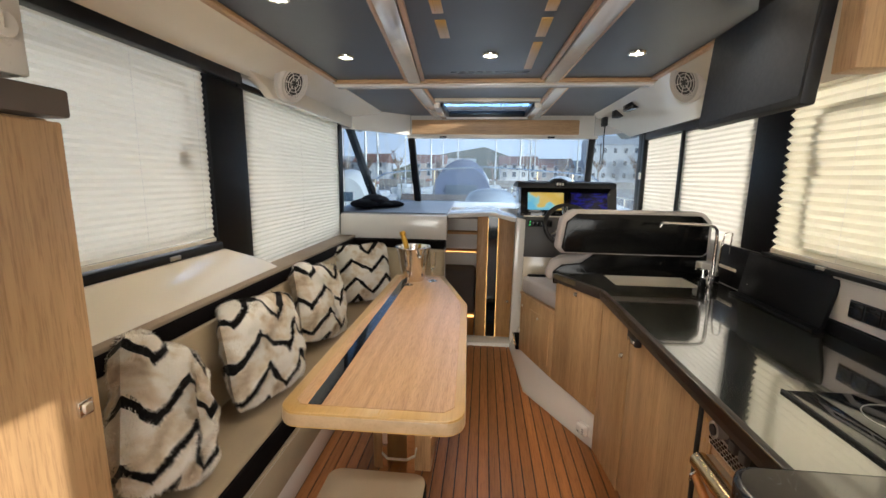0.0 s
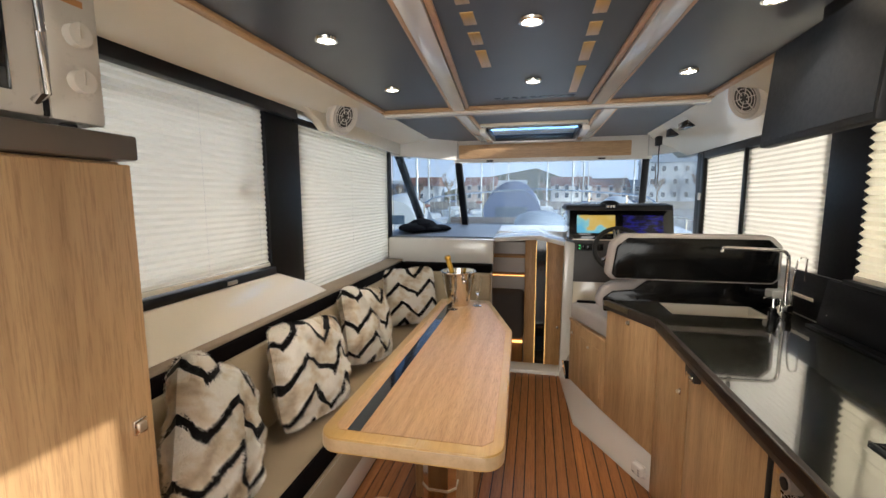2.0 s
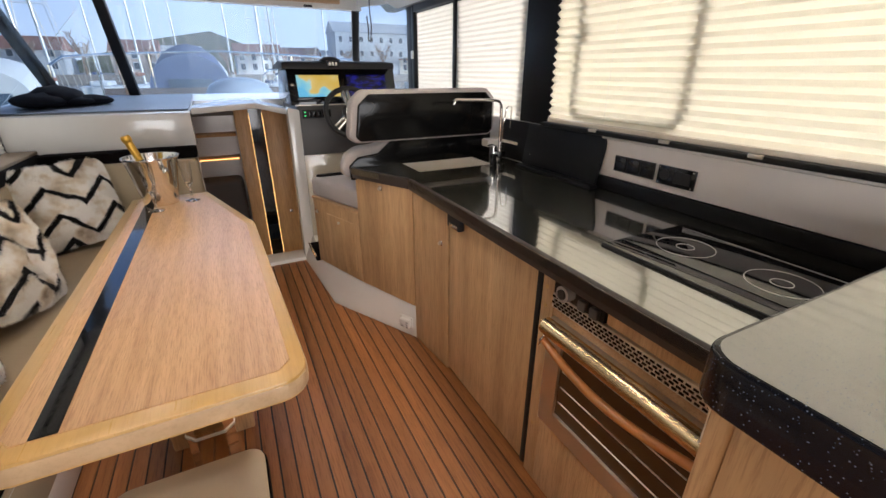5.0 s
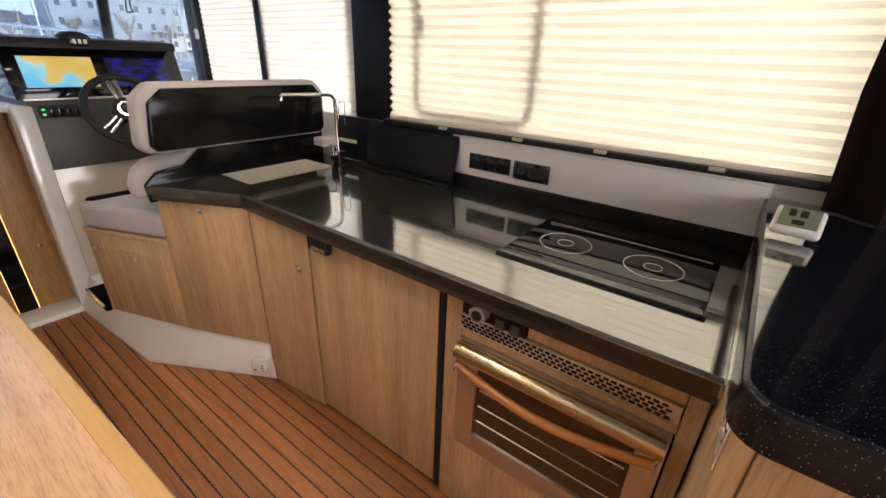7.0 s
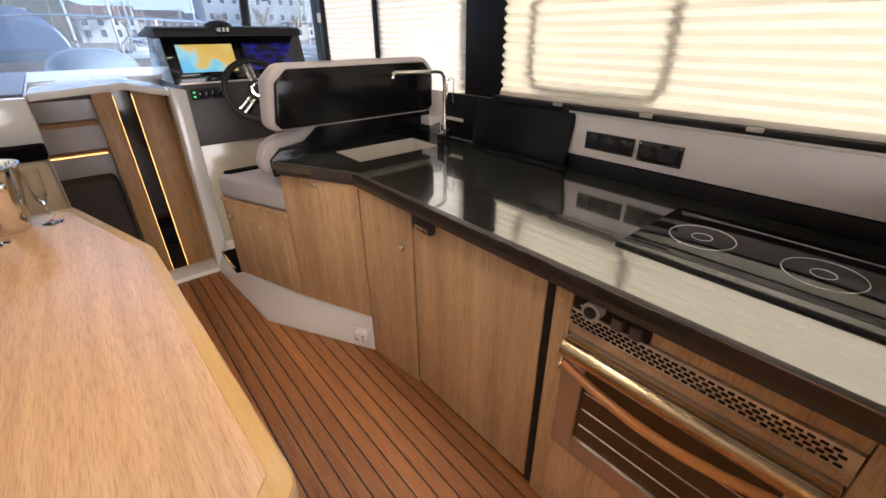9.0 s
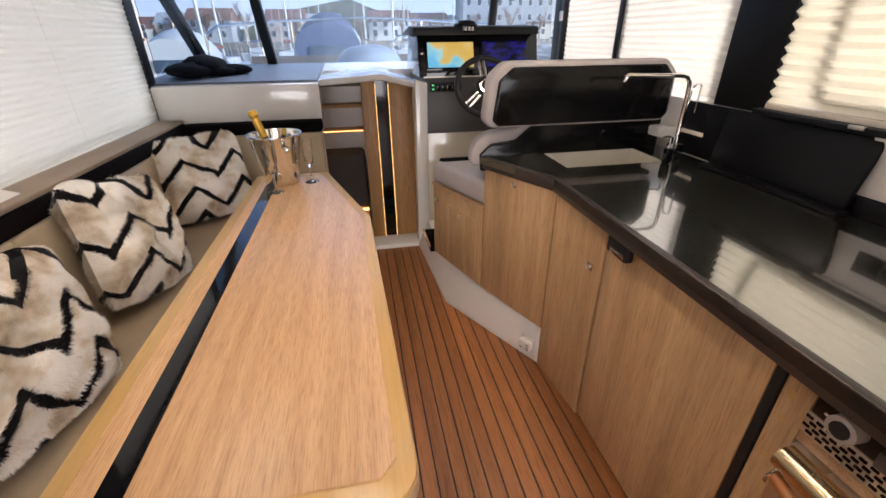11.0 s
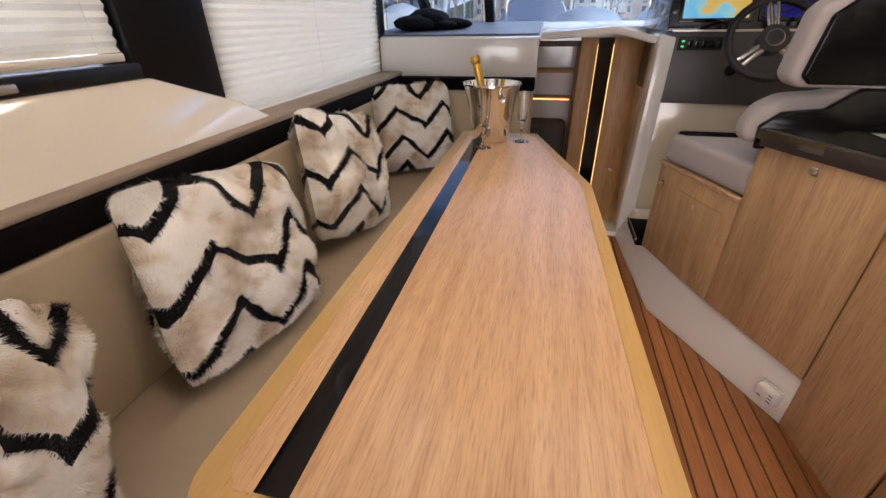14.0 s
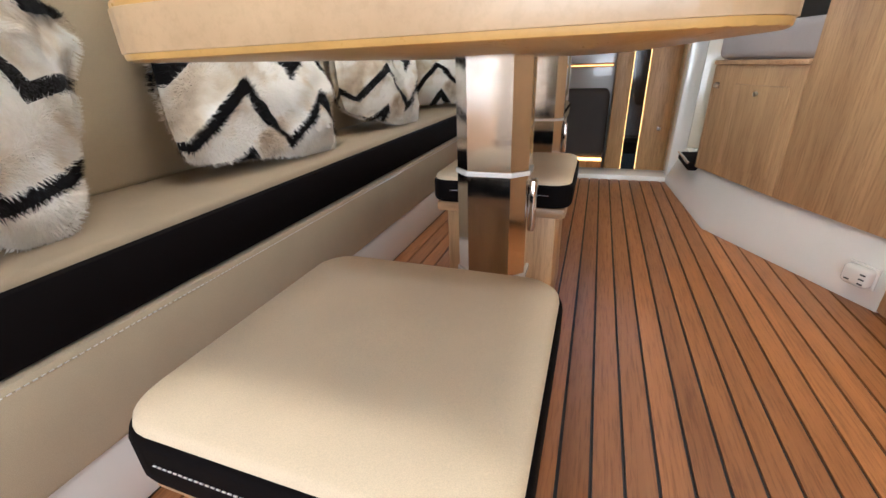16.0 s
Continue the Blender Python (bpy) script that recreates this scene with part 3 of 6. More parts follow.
def pleated_blind(x, side, y0, y1, z0, z1, mat, label, pitch=0.026, cords=(), depth=0.006):
    th = thing("pleated_blind", (x, (y0 + y1) / 2, z0), label, "blind", "pleated window blinds")
    b = bm_new()
    n = max(2, round((z1 - z0) / (pitch / 2)))
    prev = None
    for k in range(n + 1):
        z = z0 + (z1 - z0) * k / n
        dx = (depth if k % 2 else -depth) * side
        pts = [bm_vert for bm_vert in (b.verts.new((x + dx, y0 + (y1 - y0) * j / 8, z)) for j in range(9))]
        if prev:
            for j in range(8):
                b.faces.new((prev[j], prev[j + 1], pts[j + 1], pts[j]))
        prev = pts
    part("cloth", b, mat, th, smooth=0)
    part("bottom_rail", box(bm_new(), x - 0.013, x + 0.013, y0, y1, z0 - 0.022, z0 - 0.001, 0.004), CREAM, th, "slim cream bottom rail")
    part("head_rail", box(bm_new(), x - 0.016, x + 0.016, y0, y1, z1 + 0.001, z1 + 0.03, 0.004), BLACK_PAINT, th, "black head rail")
    for y in cords:
        part("cord", rod(bm_new(), (x - side * 0.010, y, z0), (x - side * 0.010, y, z1), 0.0007, 6), GELCOAT, th, "thin white cord")
    return th


pleated_blind(XP + 0.006, -1, 0.36, 2.165, 1.190, 1.970, BLIND_PORT, "off-white pleated blind lowered over the port window", depth=0.0042, cords=(0.95, 1.75, 2.10))
pleated_blind(XP + 0.005, -1, 2.440, 3.998, 0.955, 1.955, BLIND_PORT, "off-white pleated blind lowered over the forward port window", depth=0.0042, cords=(3.2,))
pleated_blind(XS - 0.010, 1, 0.625, 2.318, 1.19, 1.955, BLIND_STBD, "sunlit cream pleated blind lowered over the galley window", pitch=0.036, depth=0.010, cords=(1.0, 1.95))
pleated_blind(XS + 0.004, 1, 2.575, 3.339, 1.03, 1.83, BLIND_DOOR, "sunlit cream pleated blind over the sliding door pane", pitch=0.030, depth=0.004)
pleated_blind(XS + 0.004, 1, 3.341, 4.03, 1.03, 1.83, BLIND_DOOR, "sunlit cream pleated blind over the forward door pane", pitch=0.030, depth=0.004)

w2 = WINDOWS["window_2"]
part("window_sill", box(bm_new(), XP - 0.005, XP + 0.040, 0.36, 2.185, 1.126, 1.164, 0.006), BLACK_PAINT, w2, "black window sill bar")
part("window_header", box(bm_new(), XP - 0.005, XP + 0.055, 0.36, 2.42, 1.966, 2.035, 0.006), BLACK_PAINT, w2, "black window header bar")
for y in (1.30, 1.85):
    part("sill_clip", box(bm_new(), XP + 0.034, XP + 0.046, y - 0.03, y + 0.03, 1.134, 1.152, 0.003), STEEL, w2, "small steel sill clip")

# ---- saloon: corner sofa ----
SOFA_Y0 = 1.0
sofa = thing("corner_sofa", (-0.75, 2.4, 0), "taupe corner sofa with dark brown bands along the port side", "sofa")
part("plinth", box(bm_new(), -1.0, -0.52, SOFA_Y0, 3.98, 0.0, 0.148, 0.01), GELCOAT, sofa, "white moulded plinth")
part("skirt", box(bm_new(), -1.0, -0.508, SOFA_Y0, 3.98, 0.150, 0.338, 0.012), TAUPE, sofa, "taupe stitched skirt")
part("band", box(bm_new(), -1.0, -0.512, SOFA_Y0, 3.4, 0.340, 0.446, 0.012), DARK_CLOTH, sofa, "dark brown seat band")
part("seat", box(bm_new(), -0.99, -0.525, SOFA_Y0, 3.97, 0.425, 0.460, 0.014, 3), TAUPE_SHADED, sofa)
for y0, y1 in ((SOFA_Y0, 2.378), (2.381, 3.96)):
    b = prism(bm_new(), [(-0.97, y0, 0.458), (-0.828, y0, 0.458), (-0.822, y0, 0.60), (-0.845, y0, 0.865), (-0.97, y0, 0.865)], (0, y1 - y0, 0), 0.012, 3)
    part("backrest", b, TAUPE, sofa, "padded taupe backrest")
part("back_band", box(bm_new(), -0.98, -0.852, SOFA_Y0, 3.965, 0.866, 0.934, 0.008), DARK_CLOTH, sofa, "dark brown top band")
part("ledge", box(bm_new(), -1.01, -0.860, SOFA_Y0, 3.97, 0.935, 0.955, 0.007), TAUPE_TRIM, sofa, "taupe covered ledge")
part("front_backrest", box(bm_new(), -0.84, -0.02, 3.86, 3.965, 0.47, 0.86, 0.03, 4), TAUPE, sofa)
part("front_band", box(bm_new(), -0.85, -0.015, 3.875, 3.99, 0.862, 0.930, 0.008), DARK_CLOTH, sofa, "dark brown top band")
part("front_seat", box(bm_new(), -0.53, 0.0, 3.42, 3.90, 0.36, 0.462, 0.03, 4), TAUPE, sofa)
part("front_band", box(bm_new(), -0.51, 0.004, 3.414, 3.88, 0.425, 0.442, 0.004), DARK_CLOTH, sofa, "dark piping")
part("front_plinth", box(bm_new(), -0.52, -0.03, 3.46, 3.98, 0.0, 0.358, 0.01), GELCOAT, sofa, "white moulded plinth")

# ---- dining table ----
TOP = 0.757
table = thing("dining_table", (-0.02, 2.2, 0), "long light oak dining table on chrome pedestals", "table")


def outline(inset):
    i = inset
    pts = []
    pts += arc(-0.327 + 0.07, 1.396 + 0.07, 0.07 - min(i, 0.06), 180, 270, 6)
    pts += arc(0.281 - 0.07, 1.400 + 0.07, 0.07 - min(i, 0.06), 270, 360, 6)
    pts += [(0.240 - i, 2.615 - i * 0.3), (0.035 - i * 0.4, 3.30 - i), (-0.330 + i, 3.29 - i)]
    return pts


b = prism(bm_new(), [(x, y, TOP - 0.055) for x, y in outline(0.0)], (0, 0, 0.055), 0.005, 2)
part("tabletop", b, OAK_EDGE, table, "pale oak tabletop with rounded edge")
# Added band that greys the table sides as cool light would.
part("side_band", prism(bm_new(), [(x, y, TOP - 0.048) for x, y in outline(-0.0015)], (0, 0, 0.040), 0.001), OAK_SIDE_COOL, table, "added oak edge band, greyed for the cool light on the sides")
b = prism(bm_new(), [(x, y, TOP - 0.002) for x, y in [(-0.285, 1.475), (-0.262, 1.445), (0.215, 1.450), (0.243, 1.482), (0.205, 2.60), (0.012, 3.255), (-0.29, 3.25)]], (0, 0, 0.0030))
part("inlay", b, OAK_Y, table, "oak veneer field")
part("joint", tube(bm_new(), [(-0.287, 1.474, TOP), (-0.263, 1.443, TOP), (0.216, 1.448, TOP), (0.245, 1.481, TOP), (0.207, 2.601, TOP), (0.013, 3.258, TOP), (-0.292, 3.253, TOP)], 0.0010, 6, True), WARM_WOOD, table, "fine routed joint line")
b = prism(bm_new(), [(-0.236, 1.446, TOP), (-0.190, 1.446, TOP), (-0.205, 3.255, TOP), (-0.255, 3.255, TOP)], (0, 0, 0.0024))
part("stripe", b, GLOSS_BLACK, table, "black glass stripe")
for cy in (1.93, 2.78):
    k = 0.074
    c = 0.030
    sect = [(-0.03 - k + c, cy - 0.055), (-0.03 + k - c, cy - 0.055), (-0.03 + k, cy - 0.055 + c), (-0.03 + k, cy + 0.055 - c), (-0.03 + k - c, cy + 0.055), (-0.03 - k + c, cy + 0.055), (-0.03 - k, cy + 0.055 - c), (-0.03 - k, cy - 0.055 + c)]
    part("pedestal", prism(bm_new(), [(x, y, 0.0) for x, y in sect], (0, 0, TOP - 0.056)), CHROME, table, "octagonal polished chrome pedestal", smooth=0)
    for z in (0.25, 0.48):
        ring = [(-0.03 + (x + 0.03) * 1.05, cy + (y - cy) * 1.06, z) for x, y in sect]
        part("collar", prism(bm_new(), ring, (0, 0, 0.009)), GELCOAT, table, "white collar ring", smooth=0)
    part("clamp", box(bm_new(), 0.046, 0.062, cy - 0.03, cy + 0.0, 0.36, 0.47, 0.005), CHROME, table, "chrome clamp lever")

# ---- stools ----


def stool(x, y):
    th = thing("stool", (x, y, 0), "low stool with a beige cushion on a wooden box", "stool", "stools under the table")
    w, d = 0.185, 0.185
    part("base", box(bm_new(), x - 0.15, x + 0.15, y - 0.15, y + 0.15, 0.0, 0.315, 0.008), OAK_Z, th, "oak box base")
    part("seat_board", box(bm_new(), x - w + 0.012, x + w - 0.012, y - d + 0.012, y + d - 0.012, 0.316, 0.345, 0.01), OAK_X, th, "oak seat board")
    b = bm_new()
    pts = [(x + sx_ * (w - 0.045) + 0.045 * math.cos(a), y + sy_ * (d - 0.045) + 0.045 * math.sin(a)) for sx_, sy_, a0 in ((1, 1, 0), (-1, 1, 90), (-1, -1, 180), (1, -1, 270)) for a in [radians(a0 + 15 * q) for q in range(7)]]
    part("cushion_side", prism(b, [(p[0], p[1], 0.346) for p in pts], (0, 0, 0.062), 0.012, 3), DARK_CLOTH, th, "dark brown cushion border")
    b = bm_new()
    lay = []
    for s, z in ((0.975, 0.407), (0.968, 0.413), (0.94, 0.418), (0.6, 0.423), (0.2, 0.424)):
        lay.append([b.verts.new((x + (p[0] - x) * s, y + (p[1] - y) * s, z)) for p in pts])
    for q, r in zip(lay, lay[1:]):
        for j in range(len(pts)):
            b.faces.new((q[j], q[(j + 1) % len(pts)], r[(j + 1) % len(pts)], r[j]))
    b.faces.new(lay[-1])
    part("cushion_top", b, STOOL_CLOTH, th, "beige woven cushion top")
    return th


def stitches(parent, a, c, n, r=0.0011, label="row of pale stitches"):
    """A row of short thread stitches from a to c."""
    a, c = Vector(a), Vector(c)
    b = bm_new()
    for k in range(n):
        p, q = a.lerp(c, (k + 0.15) / n), a.lerp(c, (k + 0.75) / n)
        rod(b, p, q, r, 5)
    return tagged(part("stitching", b, GELCOAT, parent, label), kind="stuff")


stitches(sofa, (-0.5065, 1.05, 0.326), (-0.5065, 3.35, 0.326), 240)
for at in ((-0.04, 1.415), (-0.06, 2.28)):
    st = stool(*at)
    stitches(st, (at[0] - 0.13, at[1] - 0.1862, 0.382), (at[0] + 0.13, at[1] - 0.1862, 0.382), 44, 0.0009)

# ---- pillows ----


def pillow(m, seed, w=0.46, h=0.46, th=0.19):
    """A plump faux-fur pillow; local x across, z up, y through."""
    rng = random.Random(seed)
    b = bm_new()
    lay = b.loops.layers.uv.new("lay")
    n = 18
    grid = {}
    off = (rng.random() * 0.05, rng.random() * 0.04)

    def spot(i, j, side):
        u, v = i / n * 2 - 1, j / n * 2 - 1
        puff = (max(0, 1 - abs(u) ** 2.6) * max(0, 1 - abs(v) ** 2.6)) ** 0.55
        pull = 1 - 0.05 * (1 - abs(v)) ** 0.6 * abs(u) ** 3 - 0.10 * abs(u * v) ** 5
        pull2 = 1 - 0.05 * (1 - abs(u)) ** 0.6 * abs(v) ** 3 - 0.10 * abs(u * v) ** 5
        d = Vector((u * w / 2 * pull, side * th / 2 * puff, v * h / 2 * pull2))
        wob = noise.noise(Vector((u * 2.2 + seed, v * 2.2, side))) * 0.024 + noise.noise(Vector((u * 5 + seed, v * 5, side))) * 0.014
        return d + Vector((0, side * wob * (puff > 0.05), wob * 0.3))

    for side in (-1, 1):
        for i in range(n + 1):
            for j in range(n + 1):
                rim = i in (0, n) or j in (0, n)
                if rim and side == 1:
                    grid[side, i, j] = grid[-1, i, j]
                    continue
                grid[side, i, j] = b.verts.new(spot(i, j, side))

    def uv_of(i, j):
        return (i / n * w + off[0] + 5, j / n * h + off[1] + 5)

    for side in (-1, 1):
        for i in range(n):
            for j in range(n):
                q = [(i, j), (i + 1, j), (i + 1, j + 1), (i, j + 1)]
                f = b.faces.new([grid[side, *k] for k in q])
                for lp, k in zip(f.loops, q):
                    lp[lay].uv = uv_of(*k)
    # pile: short curved blades that take the colour at their root
    for _ in range(42000):
        side = -1 if rng.random() < 0.72 else 1
        i, j = rng.random() * n, rng.random() * n
        p = spot(i, j, side)
        e = 0.4
        q1 = spot(min(i + e, n), j, side) - spot(max(i - e, 0), j, side)
        q2 = spot(i, min(j + e, n), side) - spot(i, max(j - e, 0), side)
        nrm = q1.cross(q2) * -side
        if nrm.length < 1e-9:
            continue
        nrm = nrm.normalized() * (1 if nrm.y * side > 0 else -1)
        u, v = i / n * 4.2 + seed * 3, j / n * 4.2
        lay_x, lay_z = noise.noise(Vector((u, v, 1.5))) * 2.6, noise.noise(Vector((u, v, 7.5))) * 2.6 - 0.5
        lean = Vector((lay_x + rng.gauss(0, 0.35), 0, lay_z + rng.gauss(0, 0.35)))
        tip = p + (nrm * 0.75 + lean).normalized() * rng.uniform(0.009, 0.017)
        across = nrm.cross(lean + Vector((0.01, 0.02, 0.03)))
        across = across.normalized() * rng.uniform(0.0007, 0.0014)
        f = b.faces.new([b.verts.new(p - across), b.verts.new(p + across), b.verts.new(tip)])
        for lp in f.loops:
            lp[lay].uv = uv_of(i, j)
    me = bpy.data.meshes.new("pillow")
    for f in b.faces:
        f.smooth = True
    b.to_mesh(me)
    b.free()
    me.materials.append(FUR)
    ob = new("pillow", me)
    ob.matrix_world = m
    return tagged(ob, "fluffy cream faux-fur pillow with black zigzag lines", "pillow", "fur pillows on the sofa")


pillow(pose(-0.690, 1.385, 0.730, -18, 34, 96), 1, 0.45, 0.48)
pillow(pose(-0.700, 2.02, 0.700, -15, 8, 82), 2, 0.52, 0.49)
pillow(pose(-0.700, 2.70, 0.712, -16, 14, 80), 3, 0.49, 0.50)
pillow(pose(-0.675, 3.50, 0.712, -14, -3, 26), 4, 0.50, 0.48)

# ---- galley ----
FACE = [(0.62, 3.30), (0.79, 2.835), (0.965, 2.425), (1.0, 2.10), (1.0, 0.80)]


def facing(p, q, z0, z1, t=0.02, gap=0.002, bev=0.003, out=0.0):
    """A panel that stands on the line from p to q, with its thickness away from the aisle."""
    p, q = Vector((*p, 0)), Vector((*q, 0))
    d = (q - p).normalized()
    inn = Vector((-d.y, d.x, 0))
    if inn.x < 0:
        inn = -inn
    a, c = p + d * gap - inn * out, q - d * gap - inn * out
    pts = [a, c, c + inn * t, a + inn * t]
    return prism(bm_new(), [(v.x, v.y, z0) for v in pts], (0, 0, z1 - z0), bev)


def button_latch(parent, p, along=(0, 1, 0), r=0.011, label="small chrome push-button latch"):
    p = Vector(p)
    b = obox(bm_new(), Matrix.Translation(p) @ Vector(along).to_track_quat("Y", "Z").to_matrix().to_4x4(), 0.006, 0.028, 0.026, 0.003)
    lt = part("latch", b, CHROME, parent, label)
    part("button", rod(bm_new(), p + Vector((-0.001, 0, 0)), p + Vector((-0.012, -0.003, 0)), r * 0.75, 12), STEEL, lt)


cab_seat = thing("seat_cabinet", (1.1, 3.05, 0.14), "oak cabinet under the helm seat", "cabinet")
b = prism(bm_new(), [(0.645, 3.28, 0.21), (0.815, 2.85, 0.21), (1.69, 2.85, 0.21), (1.69, 3.28, 0.21)], (0, 0, 0.43))
part("body", b, OAK_Z, cab_seat)
fs = part("front", facing(FACE[0], FACE[1], 0.205, 0.645), OAK_Z, cab_seat)
p0, p1 = Vector((0.62, 3.30, 0)), Vector((0.79, 2.835, 0))
hd = part("door", facing(p0.lerp(p1, 0.32)[:2], p0.lerp(p1, 0.90)[:2], 0.26, 0.575, out=0.007, t=0.009), OAK_Z, cab_seat, "oak flap with a shadow gap")
q = p0.lerp(p1, 0.60)
button_latch(cab_seat, (q.x - 0.004, q.y, 0.545), p1 - p0)
q = p0.lerp(p1, 0.10)
button_latch(cab_seat, (q.x - 0.004, q.y, 0.565), p1 - p0)
part("top_rim", facing(FACE[0], FACE[1], 0.645, 0.662, out=0.008, t=0.03), OAK_X, cab_seat, "oak rim under the cushion")
part("end_panel", box(bm_new(), 0.625, 1.69, 3.28, 3.30, 0.205, 0.645), OAK_Z, cab_seat)

cab_corner = thing("galley_cabinet", (1.2, 2.63, 0.14), "oak galley corner cabinet below the sink", "cabinet", "galley cabinets")
part("body", prism(bm_new(), [(0.82, 2.83, 0.21), (0.99, 2.43, 0.21), (1.69, 2.43, 0.21), (1.69, 2.83, 0.21)], (0, 0, 0.27)), OAK_Z, cab_corner)
part("door", facing(FACE[1], FACE[2], 0.205, 0.868), OAK_Z, cab_corner, "oak door with vertical grain")
q = Vector((*FACE[1], 0)).lerp(Vector((*FACE[2], 0)), 0.48)
button_latch(cab_corner, (q.x - 0.004, q.y, 0.835), Vector((*FACE[2], 0)) - Vector((*FACE[1], 0)))

cab_narrow = thing("galley_cabinet", (1.2, 2.26, 0), "narrow oak galley cabinet beside the fridge", "cabinet", "galley cabinets")
part("body", box(bm_new(), 1.03, 1.69, 2.115, 2.425, 0.0, 0.46), OAK_Z, cab_narrow)
part("door", facing(FACE[2], FACE[3], 0.004, 0.868), OAK_Z, cab_narrow)
button_latch(cab_narrow, (0.990, 2.158, 0.68))

fridge = thing("built_in_fridge", (1.3, 1.80, 0), "built-in fridge behind an oak door with black edging", "fridge")
part("carcass", box(bm_new(), 1.025, 1.66, 1.462, 2.095, 0.0, 0.865), RUBBER, fridge, "black fridge carcass")
part("door", box(bm_new(), 1.0, 1.022, 1.486, 2.092, 0.025, 0.835, 0.004), OAK_Z, fridge, "oak door panel")
part("edge_strip", box(bm_new(), 0.996, 1.024, 1.462, 1.484, 0.02, 0.862, 0.005), RUBBER, fridge, "black rubber edge strip")
part("edge_strip", box(bm_new(), 0.996, 1.024, 1.485, 2.092, 0.838, 0.862, 0.004), RUBBER, fridge, "black rubber edge strip")
lk = part("door_lock", box(bm_new(), 0.970, 1.0, 1.955, 2.060, 0.800, 0.858, 0.008), RUBBER, fridge, "black fridge lock")
part("lock_plate", box(bm_new(), 0.966, 0.972, 1.965, 2.035, 0.806, 0.826, 0.003), CHROME, lk, "chrome lock plate")

oven_unit = thing("oven_cabinet", (1.3, 1.14, 0), "oak oven housing with plugged screw holes", "cabinet", "galley cabinets")
for y0, y1, z0, z1 in ((1.403, 1.460, 0.0, 0.868), (0.803, 0.842, 0.0, 0.868), (0.842, 1.405, 0.0, 0.315), (0.842, 1.205, 0.801, 0.868)):
    part("panel", box(bm_new(), 1.0, 1.024, y0 + 0.001, y1 - 0.001, z0, z1, 0.002), OAK_Z, oven_unit)
part("panel", box(bm_new(), 1.004, 1.024, 0.842, 1.405, 0.716, 0.751, 0.002), OAK_X, oven_unit)
part("carcass", box(bm_new(), 1.10, 1.66, 0.81, 1.46, 0.0, 0.86), RUBBER, oven_unit, "dark inner carcass")
for y in (1.437, 0.822):
    for z in (0.80, 0.735, 0.63, 0.25):
        part("plug", rod(bm_new(), (0.9985, y, z), (1.002, y, z), 0.007, 10), OAK_EDGE, oven_unit, "round oak screw plug")
oven = thing("oven", (1.05, 1.12, 0.32), "small built-in oven with a bronze bar and dark glass door", "oven")
part("control_panel", box(bm_new(), 0.990, 1.03, 1.205, 1.397, 0.802, 0.866, 0.003), BLACK_PAINT, oven, "black control panel")
for y, z in ((1.372, 0.846), (1.372, 0.818), (1.300, 0.852), (1.275, 0.850), (1.232, 0.850)):
    part("panel_mark", box(bm_new(), 0.9888, 0.9902, y - 0.005, y + 0.005, z - 0.002, z + 0.002), GELCOAT, oven, "printed white mark")
kb = part("knob", rod(bm_new(), (0.992, 1.335, 0.832), (0.962, 1.335, 0.832), 0.024, 24), SATIN_WHITE, oven, "chrome rotary knob")
part("knob_cap", rod(bm_new(), (0.9615, 1.335, 0.832), (0.958, 1.335, 0.832), 0.015, 20), RUBBER, kb, "black knob cap")
for y in (1.275, 1.232):
    part("button", box(bm_new(), 0.974, 0.992, y - 0.014, y + 0.014, 0.806, 0.838, 0.005), HELM_GREY, oven, "square grey button")
b = box(bm_new(), 0.991, 1.02, 0.845, 1.400, 0.752, 0.800, 0.002)
gr = part("vent_grille", b, STEEL, oven, "perforated steel vent strip")
b = bm_new()
for r in range(4):
    for k in range(30):
        y = 0.862 + k * 0.0178 + (0.009 if r % 2 else 0)
        box(b, 0.9895, 0.9915, y, y + 0.012, 0.758 + r * 0.010, 0.764 + r * 0.010)
part("perforation", b, GLOSS_BLACK, gr, "dark oval perforations", smooth=0)
for y0, y1, z0, z1 in ((1.335, 1.400, 0.318, 0.714), (0.846, 0.905, 0.318, 0.714), (0.905, 1.335, 0.318, 0.385), (0.905, 1.335, 0.640, 0.714)):
    part("door_frame", box(bm_new(), 0.986, 1.02, y0, y1, z0, z1, 0.002), STEEL, oven, "brushed steel door frame")
part("door_glass", box(bm_new(), 0.996, 1.004, 0.905, 1.335, 0.385, 0.640), OVEN_GLASS, oven, "dark oven glass")
for z in (0.44, 0.50, 0.56):
    part("rack_bar", rod(bm_new(), (0.9945, 0.915, z), (0.9945, 1.325, z), 0.0022, 6), STEEL, oven, "oven rack bar")
part("bar", rod(bm_new(), (0.966, 0.850, 0.699), (0.966, 1.388, 0.699), 0.027, 28), BRONZE, oven, "thick brushed bronze bar")
hp = [(0.960 - 0.030 * math.sin(math.pi * k / 16), 0.858 + 0.525 * k / 16, 0.650 - 0.018 * math.sin(math.pi * k / 16)) for k in range(17)]
hn = part("handle", tube(bm_new(), hp, 0.0125, 12), COPPER, oven, "curved orange wooden handle")
for k in (0, 16):
    x, y, z = hp[k]
    part("bracket", tube(bm_new(), [(0.988, y, z + 0.014), (0.965, y, z + 0.020), (0.944, y, z + 0.004), (0.944, y, z - 0.012)], 0.004, 8), CHROME, hn, "chrome bracket")

# white kick board below the angled cabinets
kick = bm_new()
low_line = [(0.585, 3.79), (0.638, 3.02), (0.966, 2.424), (1.25, 2.424), (1.25, 3.79)]
top_line = [(0.660, 3.79), (0.650, 3.26), (0.985, 2.432), (1.25, 2.432), (1.25, 3.79)]
